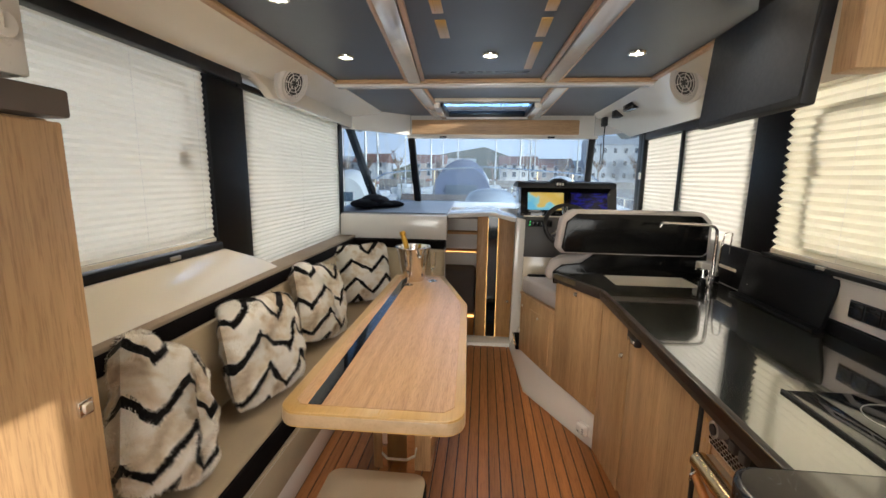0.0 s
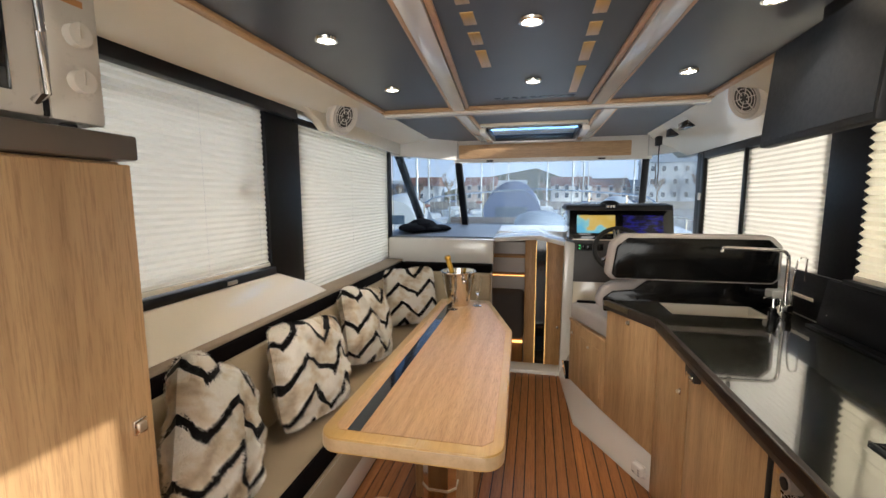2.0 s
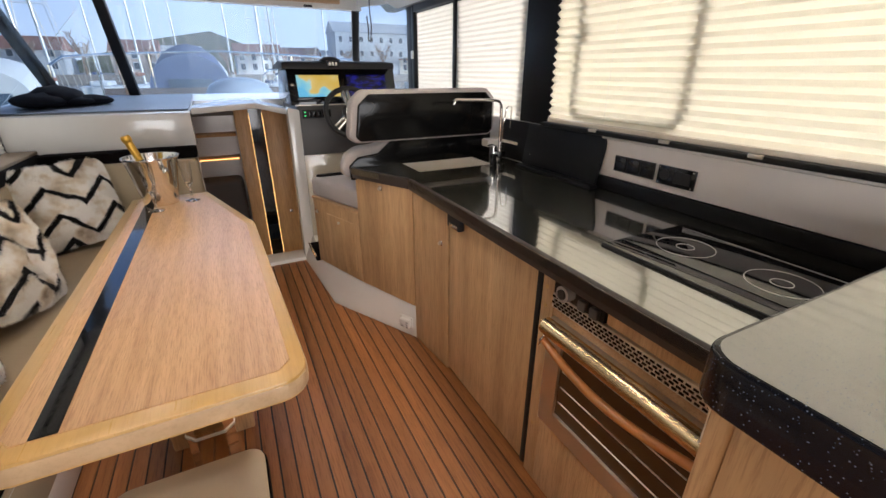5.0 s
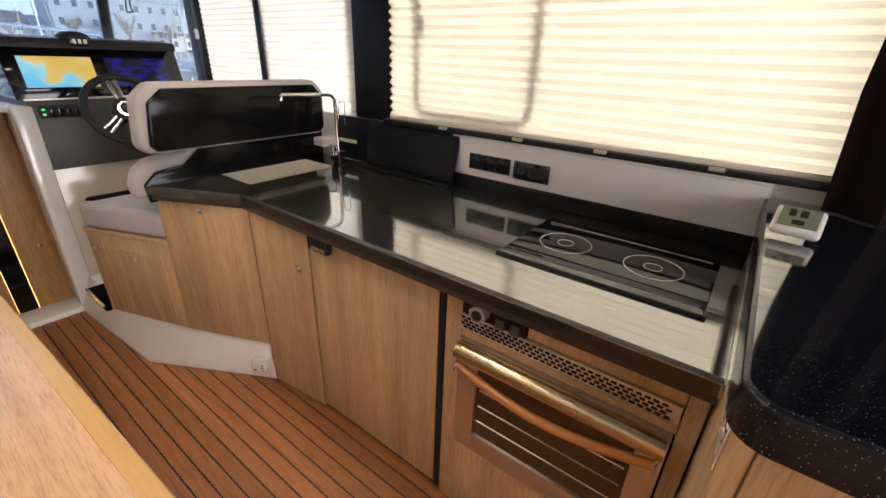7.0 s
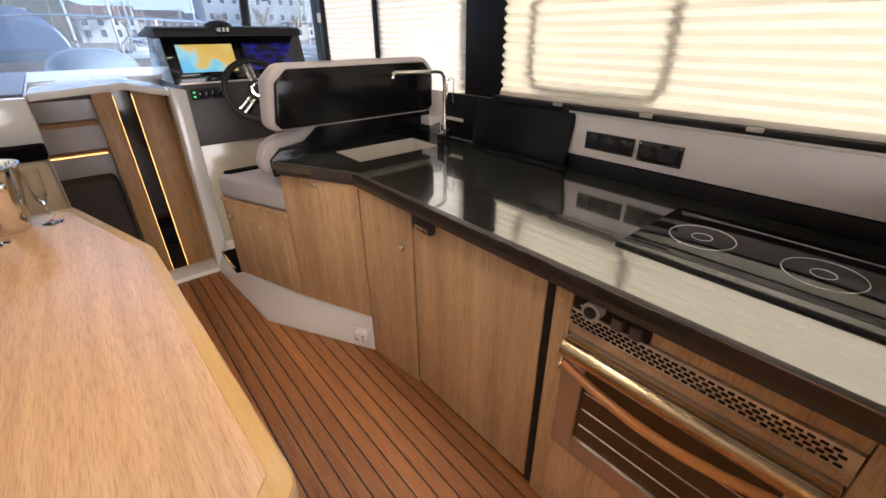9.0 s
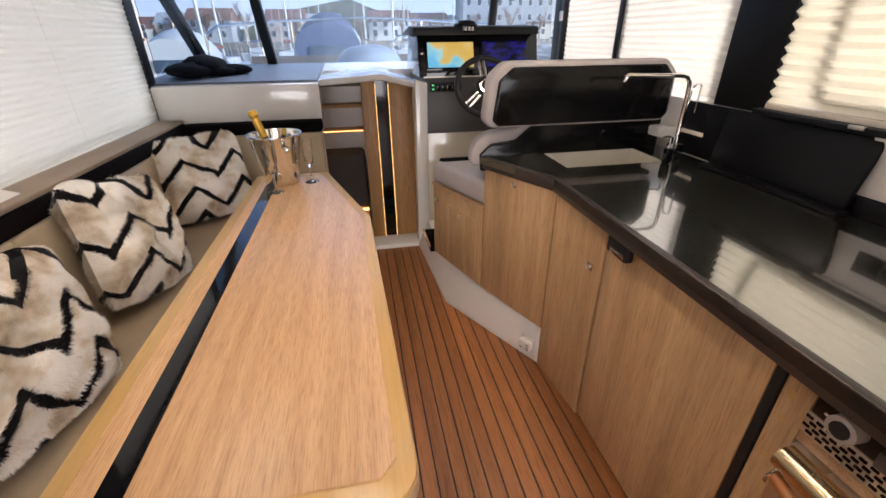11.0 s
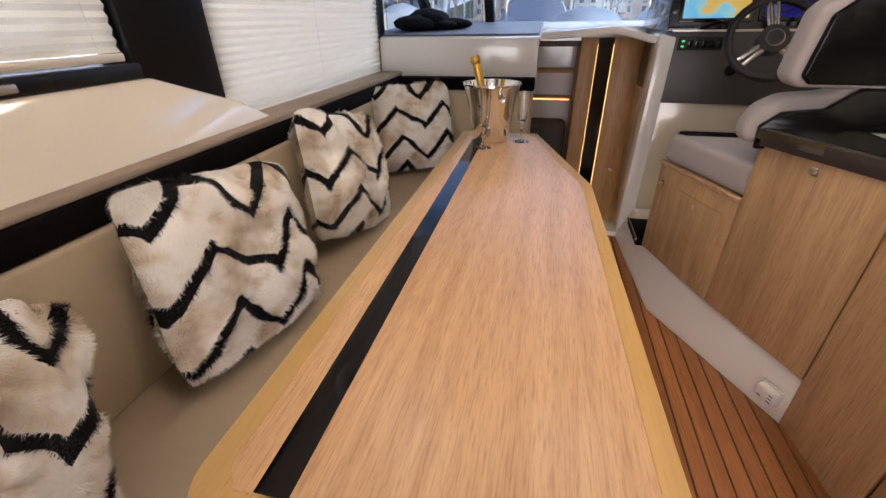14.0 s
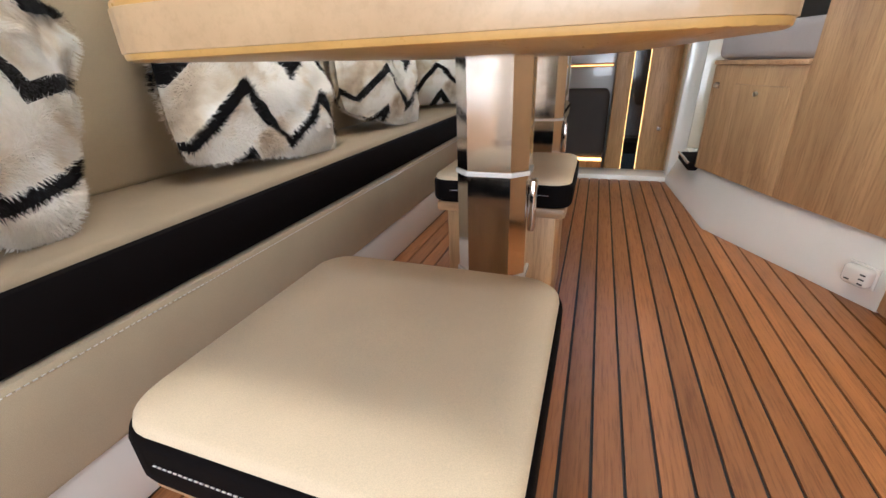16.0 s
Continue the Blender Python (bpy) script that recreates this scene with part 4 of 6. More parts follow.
rows_ = [[kick.verts.new((x, y, z)) for x, y in ln_] for ln_, z in ((low_line, 0.0), (low_line, 0.03), (top_line, 0.204))]
for lo_, hi_ in zip(rows_, rows_[1:]):
    for j in range(5):
        kick.faces.new((lo_[j], lo_[(j + 1) % 5], hi_[(j + 1) % 5], hi_[j]))
kick.faces.new(rows_[0][::-1])
kick.faces.new(rows_[-1])
kb_ = solid("kick_board", kick, GELCOAT, (0.85, 2.9, 0), "white moulded kick board below the oak cabinets", "kick board", kind="structure")
socket = thing("floor_socket", (0.915, 2.515, 0.05), "small white round fitting on the kick board", "fitting")
d = Vector((0.332, -0.60, 0)).normalized()
nv = Vector((-0.875, -0.484, 0))
c = Vector((0.928, 2.470, 0.092))
sm = Matrix.Translation(c + nv * 0.012) @ nv.to_track_quat("Y", "Z").to_matrix().to_4x4()
body = part("body", obox(bm_new(), sm, 0.072, 0.036, 0.058, 0.012, 3), GELCOAT, socket)
part("rim", obox(bm_new(), sm @ Matrix.Translation((0, -0.012, 0)), 0.082, 0.010, 0.068, 0.004), GELCOAT, socket, "white rim")
for dx, dz in ((-0.022, 0.012), (-0.022, -0.002), (-0.022, -0.016), (0.014, -0.014)):
    part("mark", obox(bm_new(), sm @ Matrix.Translation((dx, 0.0183, dz)), 0.014, 0.001, 0.004), RUBBER, body, "dark printed mark")

# worktop in black granite
work = prism(bm_new(), [(x, y, 0.888) for x, y in (
    (0.948, 0.801), (1.685, 0.801), (1.685, 2.56), (1.525, 2.56), (1.065, 2.56), (1.065, 2.805), (1.525, 2.805), (1.525, 2.5605),
    (1.685, 2.5605), (1.685, 2.86), (0.765, 2.86), (0.765, 2.80), (0.950, 2.44))], (0, 0, 0.032))
worktop = thing("worktop", (1.3, 1.8, 0.868), "polished black granite galley worktop", "worktop")
part("slab", work, GRANITE, worktop)
for a, c in (((0.952, 0.801), (0.954, 2.44)), ((0.954, 2.44), (0.770, 2.80))):
    part("edge", facing(a, c, 0.868, 0.9215, t=0.022, gap=0.0, out=0.004, bev=0.004), EDGE_DARK, worktop, "dark brown worktop edge")
part("upstand", box(bm_new(), 1.668, 1.699, 0.802, 2.45, 0.921, 0.975, 0.003), DARK_SATIN, worktop, "black upstand")

sink = thing("sink", (1.295, 2.69, 0.75), "square stainless steel sink let into the worktop", "sink")
b = bm_new()
for x0, x1, y0, y1, z0, z1 in ((1.066, 1.524, 2.797, 2.804, 0.74, 0.9185), (1.066, 1.524, 2.561, 2.569, 0.74, 0.916), (1.066, 1.074, 2.569, 2.797, 0.74, 0.917), (1.516, 1.524, 2.569, 2.797, 0.74, 0.917), (1.066, 1.524, 2.561, 2.804, 0.73, 0.740)):
    box(b, x0, x1, y0, y1, z0, z1)
part("basin", b, SINK_STEEL, sink)
part("drain", lathe(bm_new(), [(0.038, 0.0), (0.038, 0.004), (0.02, 0.002)], (1.30, 2.69, 0.741)), CHROME, sink, "chrome drain")

tap = thing("kitchen_tap", (1.585, 2.60, 0.92), "tall chrome kitchen tap with a right-angled spout", "tap")
part("base", box(bm_new(), 1.558, 1.612, 2.575, 2.625, 0.9205, 0.985, 0.006), CHROME, tap)
part("spout", tube(bm_new(), [(1.585, 2.60, 0.98), (1.585, 2.60, 1.20), (1.582, 2.60, 1.235), (1.565, 2.60, 1.255), (1.54, 2.60, 1.260), (1.30, 2.60, 1.268), (1.288, 2.60, 1.262), (1.288, 2.60, 1.245)], 0.0085, 12), CHROME, tap)
part("lever", box(bm_new(), 1.545, 1.556, 2.565, 2.60, 0.955, 1.02, 0.003), CHROME, tap, "chrome tap lever")
hose = thing("hose_loop", (1.65, 2.66, 0.92), "thin bent chrome hose beside the tap", "hose")
part("tube", tube(bm_new(), [(1.640, 2.66, 0.921)] + [(1.645 + 0.035 * (1 - math.cos(a)), 2.66, 1.09 + 0.05 * math.sin(a) + 0.08 * min(1, a)) for a in [k * 0.26 for k in range(1, 9)]] + [(1.695, 2.66, 1.10)], 0.0045, 8), CHROME, hose)
soap = thing("soap_dispenser", (1.50, 2.53, 0.92), "small black soap dispenser on the worktop", "dispenser")
part("body", box(bm_new(), 1.485, 1.515, 2.515, 2.545, 0.921, 0.985, 0.006), GLOSS_BLACK, soap)
part("pump", tube(bm_new(), [(1.50, 2.53, 0.985), (1.50, 2.53, 1.03), (1.49, 2.53, 1.037), (1.455, 2.53, 1.032)], 0.004, 8), CHROME, soap, "chrome pump")

hob = thing("hob", (1.355, 1.13, 0.92), "two-ring black glass hob with a light front strip", "hob")
part("glass", box(bm_new(), 1.245, 1.545, 0.862, 1.402, 0.921, 0.9275, 0.002), GLOSS_BLACK, hob, "black ceramic glass")
part("front_strip", box(bm_new(), 1.172, 1.243, 0.862, 1.402, 0.921, 0.9265, 0.002), plain("mirror_glass_strip", (0.03, 0.03, 0.03), 0.03, relief=0, spec=0.9), hob, "reflective glass front strip")
part("frame", box(bm_new(), 1.166, 1.1715, 0.858, 1.406, 0.9205, 0.928), RUBBER, hob, "black frame edge")
for y in (1.268, 1.012):
    for r in (0.078, 0.024):
        part("ring_mark", tube(bm_new(), [(1.360 + r * math.cos(k * math.pi / 24), y + r * math.sin(k * math.pi / 24), 0.9277) for k in range(48)], 0.0013, 5, True), GELCOAT, hob, "printed white ring")
part("line_mark", box(bm_new(), 1.505, 1.5075, 0.88, 1.38, 0.9276, 0.9281), GELCOAT, hob, "printed white line")

panel = thing("galley_side_panel", (1.69, 1.4, 0.975), "cream galley side panel with sockets below the window", "panel")
part("board", box(bm_new(), 1.676, 1.699, 0.802, 1.935, 0.978, 1.135, 0.004), plain("pale_grey_panel", (0.76, 0.71, 0.66), 0.35), panel)
part("trim_strip", box(bm_new(), 1.668, 1.699, 0.802, 1.935, 1.136, 1.147, 0.003), GELCOAT, panel, "white trim strip")
part("window_sill", box(bm_new(), 1.652, 1.70, 0.60, 2.34, 1.148, 1.168, 0.004), BLACK_PAINT, panel, "black window sill")
for y in (0.95, 1.30, 1.62, 1.98):
    part("sill_clip", box(bm_new(), 1.648, 1.660, y - 0.022, y + 0.022, 1.158, 1.171, 0.002), STEEL, panel, "small steel sill clip")
sock = thing("socket_plate", (1.675, 1.74, 1.0), "black three-gang switch plate", "switch")
part("plate", box(bm_new(), 1.669, 1.676, 1.648, 1.845, 1.012, 1.078, 0.002), RUBBER, sock)
for y in (1.680, 1.746, 1.812):
    part("rocker", box(bm_new(), 1.664, 1.670, y - 0.028, y + 0.028, 1.018, 1.072, 0.004), GLOSS_BLACK, sock, "black rocker")
sock = thing("socket_plate", (1.675, 1.555, 1.0), "black power socket with chrome screws", "socket")
part("plate", box(bm_new(), 1.668, 1.676, 1.478, 1.632, 1.006, 1.078, 0.002), GLOSS_BLACK, sock)
part("insert", rod(bm_new(), (1.669, 1.60, 1.045), (1.664, 1.60, 1.045), 0.020, 20), RUBBER, sock, "round socket insert")
part("insert", box(bm_new(), 1.664, 1.669, 1.495, 1.560, 1.020, 1.064, 0.003), RUBBER, sock, "square socket insert")
for y in (1.487, 1.624):
    for z in (1.013, 1.071):
        part("screw", rod(bm_new(), (1.669, y, z), (1.6665, y, z), 0.003, 8), CHROME, sock, "chrome screw")

lid = thing("folding_lid", (1.65, 2.18, 0.93), "black folding worktop lid leaning below the window", "lid")
pts = [(1.640, 2.455, 0.936), (1.640, 1.915, 0.936)] + [(1.640 + 0.032 * (z - 0.936) / 0.21, y, z) for y, z in [(1.905 + 0.03 - 0.03 * math.cos(a), 1.115 + 0.03 * math.sin(a)) for a in (0, 0.5, 1.0, 1.5)]] + [(1.672, 2.455, 1.146)]
part("board", prism(bm_new(), pts, (0.016, 0, 0), 0.003), DARK_SATIN, lid)
part("hinge_strip", box(bm_new(), 1.600, 1.650, 1.90, 2.46, 0.921, 0.935, 0.003), DARK_SATIN, lid, "black hinge strip")
part("button", rod(bm_new(), (1.655, 2.40, 0.985), (1.648, 2.40, 0.985), 0.007, 10), CHROME, lid, "small chrome button")

# raised return at the aft end of the galley
ret = thing("raised_counter", (1.2, 0.3, 0), "raised counter of oak with a speckled black granite top", "counter")
part("side", box(bm_new(), 0.725, 1.695, 0.765, 0.798, 0.0, 1.049, 0.003), OAK_Z, ret, "oak side panel")
part("front", box(bm_new(), 0.72, 0.742, -0.40, 0.764, 0.0, 1.020, 0.003), OAK_Z, ret, "oak front panel")
part("edge_band", box(bm_new(), 0.728, 1.66, 0.7985, 0.8005, 0.925, 1.049), CREAM, ret, "cream side facing")
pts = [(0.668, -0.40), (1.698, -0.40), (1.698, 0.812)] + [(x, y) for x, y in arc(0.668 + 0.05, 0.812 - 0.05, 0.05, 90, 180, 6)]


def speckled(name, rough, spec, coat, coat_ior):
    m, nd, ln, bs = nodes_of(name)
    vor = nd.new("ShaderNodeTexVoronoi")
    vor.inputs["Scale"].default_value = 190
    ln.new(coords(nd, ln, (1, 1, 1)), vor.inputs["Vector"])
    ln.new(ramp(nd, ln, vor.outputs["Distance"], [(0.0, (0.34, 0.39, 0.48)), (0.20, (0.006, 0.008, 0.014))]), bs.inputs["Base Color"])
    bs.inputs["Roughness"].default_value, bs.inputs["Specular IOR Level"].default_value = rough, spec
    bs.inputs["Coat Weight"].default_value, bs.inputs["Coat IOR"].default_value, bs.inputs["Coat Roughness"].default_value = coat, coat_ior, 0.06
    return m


# Same granite in two glosses; the added top layer strengthens its reflections.
part("granite_top", prism(bm_new(), [(x, y, 1.030) for x, y in pts], (0, 0, 0.070), 0.006, 3), speckled("dull_granite_copy", 0.25, 0.3, 0.2, 1.5), ret, "speckled black granite top")
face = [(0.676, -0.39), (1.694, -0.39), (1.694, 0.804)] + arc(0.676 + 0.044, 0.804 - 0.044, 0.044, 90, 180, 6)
part("gloss_layer", prism(bm_new(), [(x, y, 1.0995) for x, y in face], (0, 0, 0.0015)), speckled("glossy_granite_copy", 0.08, 0.6, 1.0, 2.3), ret, "added glossy layer for the bright reflection on the granite top")
button_latch(ret, (0.745, 0.800, 0.985), (1, 0, 0))
meter = thing("thermometer", (1.33, 0.755, 1.1), "small white digital room thermometer", "thermometer")
tm = Matrix.Translation((1.33, 0.755, 1.137)) @ Euler((radians(-50), 0, radians(-96))).to_matrix().to_4x4()
part("case", obox(bm_new(), tm, 0.090, 0.022, 0.072, 0.009, 3), GELCOAT, meter)
part("display", obox(bm_new(), tm @ Matrix.Translation((0, -0.0125, 0.004)), 0.070, 0.002, 0.050), plain("lcd_grey", (0.24, 0.26, 0.18), 0.2), meter, "grey-green display")
for k, (dx, dz, w, h) in enumerate(((-0.014, 0.014, 0.012, 0.018), (0.006, 0.014, 0.014, 0.018), (0.0, -0.010, 0.022, 0.012))):
    part("digit", obox(bm_new(), tm @ Matrix.Translation((dx, -0.0138, dz)), w, 0.001, h), RUBBER, meter, "dark digit block")

cur = thing("curtain", (1.62, 0.5, 1.1), "dark brown curtain gathered beside the galley window", "curtain")
b = bm_new()
prev = None
# The cloth runs on aft, unseen, to darken the raised counter's reflection.
for k in range(33):
    y = -0.18 + 0.86 * k / 32
    x = 1.60 + 0.028 * math.sin(k * 1.45) + 0.01 * math.sin(k * 0.6)
    col = [b.verts.new((x + 0.02 * (z - 1.1), y + 0.03 * math.sin(z * 3 + k * 0.3), z)) for z in (1.105, 1.4, 1.7, 1.99)]
    if prev:
        for j in range(3):
            b.faces.new((prev[j], col[j], col[j + 1], prev[j + 1]))
    prev = col
bmesh.ops.solidify(b, geom=b.faces[:], thickness=0.004)
part("cloth", b, fabric("dark_curtain", (0.030, 0.022, 0.020)), cur)

# ---- helm ----
seat = thing("helm_bench", (1.15, 2.95, 0.66), "helm bench with light grey upholstery and black back panels", "bench")
b = prism(bm_new(), [(0.615, 3.285, 0.663), (0.800, 2.835, 0.663), (1.66, 2.835, 0.663), (1.66, 3.285, 0.663)], (0, 0, 0.125), 0.028, 4)
part("seat_cushion", b, GREY_CLOTH, seat)
b = prism(bm_new(), [(0.655, 3.300, 0.70), (0.665, 3.240, 0.70), (1.66, 3.240, 0.70), (1.66, 3.300, 0.70)], (0, 0, 0.098), 0.014, 3)
part("front_roll", b, DARK_CLOTH, seat, "dark front edge of the cushion")


def back_pad(x0, x1, z0, z1, y, t, r, cut):
    pts = [(x0 + cut + 0.03, z1), (x0 + 0.022, z1 - cut), (x0, z0 + r * 0.6), (x0 + r * 0.6, z0), (x1 - r * 0.6, z0), (x1, z0 + r * 0.6), (x1, z1 - cut), (x1 - cut, z1)]
    return prism(bm_new(), [(x, y, z) for x, z in pts], (0, t, 0), min(0.02, t * 0.4), 3)


part("back_cushion", back_pad(0.760, 1.640, 1.055, 1.318, 2.752, 0.10, 0.05, 0.055), GREY_CLOTH, seat)
part("back_panel", back_pad(0.790, 1.615, 1.066, 1.298, 2.735, 0.020, 0.04, 0.05), BACK_PANEL, seat, "gloss black back panel")
low = [(0.735, 0.865), (0.725, 0.915), (0.755, 0.985), (0.815, 1.020), (0.935, 1.030), (1.015, 1.075), (1.66, 1.075), (1.66, 0.865)]
part("lower_cushion", prism(bm_new(), [(x, 2.842, z) for x, z in low], (0, 0.09, 0), 0.022, 3), GREY_CLOTH, seat)
low = [(0.768, 0.850), (0.762, 0.925), (0.815, 0.972), (0.93, 0.985), (1.03, 1.066), (1.66, 1.066), (1.66, 0.850)]
part("lower_panel", prism(bm_new(), [(x, 2.818, z) for x, z in low], (0, 0.022, 0), 0.005), BACK_PANEL, seat, "gloss black lower back panel")

helm = thing("helm_console", (1.0, 3.9, 0), "grey helm console with two displays below a black brow", "console")
part("pedestal", box(bm_new(), 0.668, 1.70, 3.83, 4.60, 0.0, 0.835, 0.01), CREAM, helm, "cream moulded pedestal")
prof = [(3.800, 0.830), (3.835, 1.175), (4.6, 1.175), (4.6, 0.830)]
part("lower_fascia", prism(bm_new(), [(0.668, y, z) for y, z in prof], (0.90, 0, 0), 0.006), HELM_GREY, helm, "grey switch fascia")
prof = [(3.835, 1.178), (3.905, 1.425), (4.35, 1.425), (4.55, 1.178)]
part("display_housing", prism(bm_new(), [(0.635, y, z) for y, z in prof], (0.80, 0, 0), 0.006), GLOSS_BLACK, helm, "black display housing")
part("trim_line", box(bm_new(), 0.660, 1.45, 3.826, 3.836, 1.174, 1.184, 0.002), STEEL, helm, "thin steel trim line")
prof = [(3.790, 1.420), (3.800, 1.462), (4.0, 1.475), (4.40, 1.44), (4.40, 1.42)]
part("brow", prism(bm_new(), [(0.600, y, z) for y, z in prof], (0.80, 0, 0), 0.006), RUBBER, helm, "black anti-glare brow")
tilt = Matrix.Translation((0.845, 3.868, 1.305)) @ Euler((radians(-15.8), 0, 0)).to_matrix().to_4x4()
scr = part("chart_display", obox(bm_new(), tilt, 0.33, 0.012, 0.185, 0.004), GLOSS_BLACK, helm, "chart plotter display")
chart, nd, ln, bs = nodes_of("chart_screen")
cn = noise_tex(nd, ln, coords(nd, ln, (1, 1, 1)), 5.0, 2, 0.5)
cc = ramp(nd, ln, cn, [(0.40, (0.68, 0.44, 0.08)), (0.52, (0.70, 0.50, 0.14)), (0.55, (0.30, 0.62, 0.62)), (0.62, (0.16, 0.52, 0.72))])
ln.new(cc, bs.inputs["Emission Color"])
bs.inputs["Base Color"].default_value, bs.inputs["Emission Strength"].default_value, bs.inputs["Roughness"].default_value = (0.01, 0.01, 0.01, 1), 0.9, 0.15
part("screen", obox(bm_new(), tilt @ Matrix.Translation((0, -0.0068, 0.0)), 0.30, 0.001, 0.150), chart, scr, "lit chart with yellow land and blue sea")
tilt2 = Matrix.Translation((1.205, 3.868, 1.305)) @ Euler((radians(-15.8), 0, 0)).to_matrix().to_4x4()
scr = part("engine_display", obox(bm_new(), tilt2, 0.33, 0.012, 0.185, 0.004), GLOSS_BLACK, helm, "dark engine display")
blue, nd, ln, bs = nodes_of("blue_screen")
bn = noise_tex(nd, ln, coords(nd, ln, (1, 0.2, 3)), 14, 2)
ln.new(ramp(nd, ln, bn, [(0.45, (0.004, 0.004, 0.02)), (0.62, (0.02, 0.02, 0.55))]), bs.inputs["Emission Color"])
bs.inputs["Base Color"].default_value, bs.inputs["Emission Strength"].default_value, bs.inputs["Roughness"].default_value = (0.01, 0.01, 0.012, 1), 0.30, 0.12
part("screen", obox(bm_new(), tilt2 @ Matrix.Translation((0, -0.0068, 0.0)), 0.30, 0.001, 0.150), blue, scr, "dim blue screen")
for k in range(6):
    x = 1.10 + 0.045 * k
    part("key", obox(bm_new(), tilt2 @ Matrix.Translation((x - 1.205, -0.008, -0.105)), 0.026, 0.010, 0.018, 0.003), HELM_GREY, helm, "small grey key")
sp = part("switch_panel", box(bm_new(), 0.700, 0.905, 3.815, 3.828, 1.090, 1.150, 0.003), RUBBER, helm, "black switch panel")
for k in range(5):
    x = 0.752 + 0.034 * k
    part("switch", box(bm_new(), x - 0.012, x + 0.012, 3.806, 3.816, 1.100, 1.138, 0.004), GLOSS_BLACK, sp, "black rocker switch")
for z in (1.108, 1.132):
    part("indicator", box(bm_new(), 0.712, 0.724, 3.812, 3.8155, z - 0.004, z + 0.004), glow("green_indicator", (0.1, 1.0, 0.25), 0.8), sp, "green indicator light")
cps = thing("compass", (0.935, 3.86, 1.465), "small black compass on the helm brow", "compass")
part("housing", lathe(bm_new(), [(0.075, 0.0), (0.072, 0.014), (0.045, 0.032), (0.02, 0.036)], (0.945, 3.88, 1.465), 24), RUBBER, cps)
part("dial", box(bm_new(), 0.905, 0.985, 3.790, 3.800, 1.432, 1.474, 0.004), GLOSS_BLACK, cps, "black dial")
for k in range(3):
    part("dial_mark", box(bm_new(), 0.917 + 0.022 * k, 0.931 + 0.022 * k, 3.788, 3.7905, 1.442, 1.464), GELCOAT, cps, "white dial mark")

wm = Matrix.Translation((0.937, 3.36, 1.160)) @ Euler((radians(62), 0, radians(-4))).to_matrix().to_4x4()
wheel = thing("steering_wheel", (0.937, 3.36, 1.160), "black steering wheel with chrome spokes", "steering wheel")
part("rim", tube(bm_new(), [wm @ Vector((0.160 * math.cos(k * math.pi / 24), 0.160 * math.sin(k * math.pi / 24), 0)) for k in range(48)], 0.0165, 12, True), RUBBER, wheel, "black padded rim")
part("hub", rod(bm_new(), wm @ Vector((0, 0, -0.03)), wm @ Vector((0, 0, 0.012)), 0.056, 24), RUBBER, wheel, "black hub")
part("hub_cap", rod(bm_new(), wm @ Vector((0, 0, 0.0125)), wm @ Vector((0, 0, 0.018)), 0.036, 24), CHROME, wheel, "chrome hub ring")
part("hub_centre", rod(bm_new(), wm @ Vector((0, 0, 0.0185)), wm @ Vector((0, 0, 0.020)), 0.028, 24), RUBBER, wheel, "black hub centre")
for a in (97, 222, 318):
    for da in (-7, 7):
        u, v = radians(a + da * 1.6), radians(a + da * 0.8)
        part("spoke", rod(bm_new(), wm @ Vector((0.05 * math.cos(u), 0.05 * math.sin(u), 0.0)), wm @ Vector((0.152 * math.cos(v), 0.152 * math.sin(v), 0.0)), 0.010, 10), CHROME, wheel, "chrome spoke")
part("shaft", rod(bm_new(), wm @ Vector((0, 0, -0.03)), (0.975, 3.83, 0.99), 0.026, 16), RUBBER, wheel, "black steering shaft")

foot = thing("foot_rest", (0.64, 3.45, 0.14), "dark hinged step tread with a chrome edge beside the helm", "step")
part("tread", box(bm_new(), 0.60, 0.72, 3.34, 3.62, 0.175, 0.215, 0.008), DARK_CLOTH, foot)
part("edge", rod(bm_new(), (0.600, 3.345, 0.212), (0.600, 3.615, 0.212), 0.006, 8), CHROME, foot, "chrome edge")

# ---- port cabinet with the microwave ----
tall = thing("tall_cabinet", (-0.75, 0.4, 0), "tall oak cabinet with a dark brown top", "cabinet")
part("body", box(bm_new(), -1.0, -0.502, -0.30, 0.972, 0.0, 1.598, 0.004), OAK_Z, tall)
part("door", box(bm_new(), -0.5005, -0.480, 0.36, 0.978, 0.62, 1.592, 0.004), OAK_Z, tall, "oak door with vertical grain")
part("door", box(bm_new(), -0.5005, -0.480, -0.28, 0.356, 0.62, 1.592, 0.004), OAK_Z, tall, "oak door with vertical grain")
part("top", box(bm_new(), -1.0, -0.470, -0.32, 0.990, 1.600, 1.652, 0.006), plain("brown_top", (0.13, 0.10, 0.075), 0.4), tall, "dark brown top slab")
lt = part("latch", box(bm_new(), -0.481, -0.472, 0.925, 0.957, 1.010, 1.045, 0.004), CHROME, tall, "square chrome latch")
part("button", box(bm_new(), -0.473, -0.466, 0.932, 0.950, 1.017, 1.038, 0.003), STEEL, lt)

mw = thing("microwave", (-0.72, 0.64, 1.654), "cream microwave oven with two rotary knobs", "microwave")
part("case", box(bm_new(), -0.95, -0.505, 0.36, 0.944, 1.664, 1.93, 0.006), APPLIANCE, mw)
part("control_panel", box(bm_new(), -0.5045, -0.490, 0.846, 0.944, 1.664, 1.93, 0.006), APPLIANCE, mw, "cream control panel")
part("door", box(bm_new(), -0.5045, -0.490, 0.362, 0.836, 1.664, 1.93, 0.006), APPLIANCE, mw, "cream microwave door")
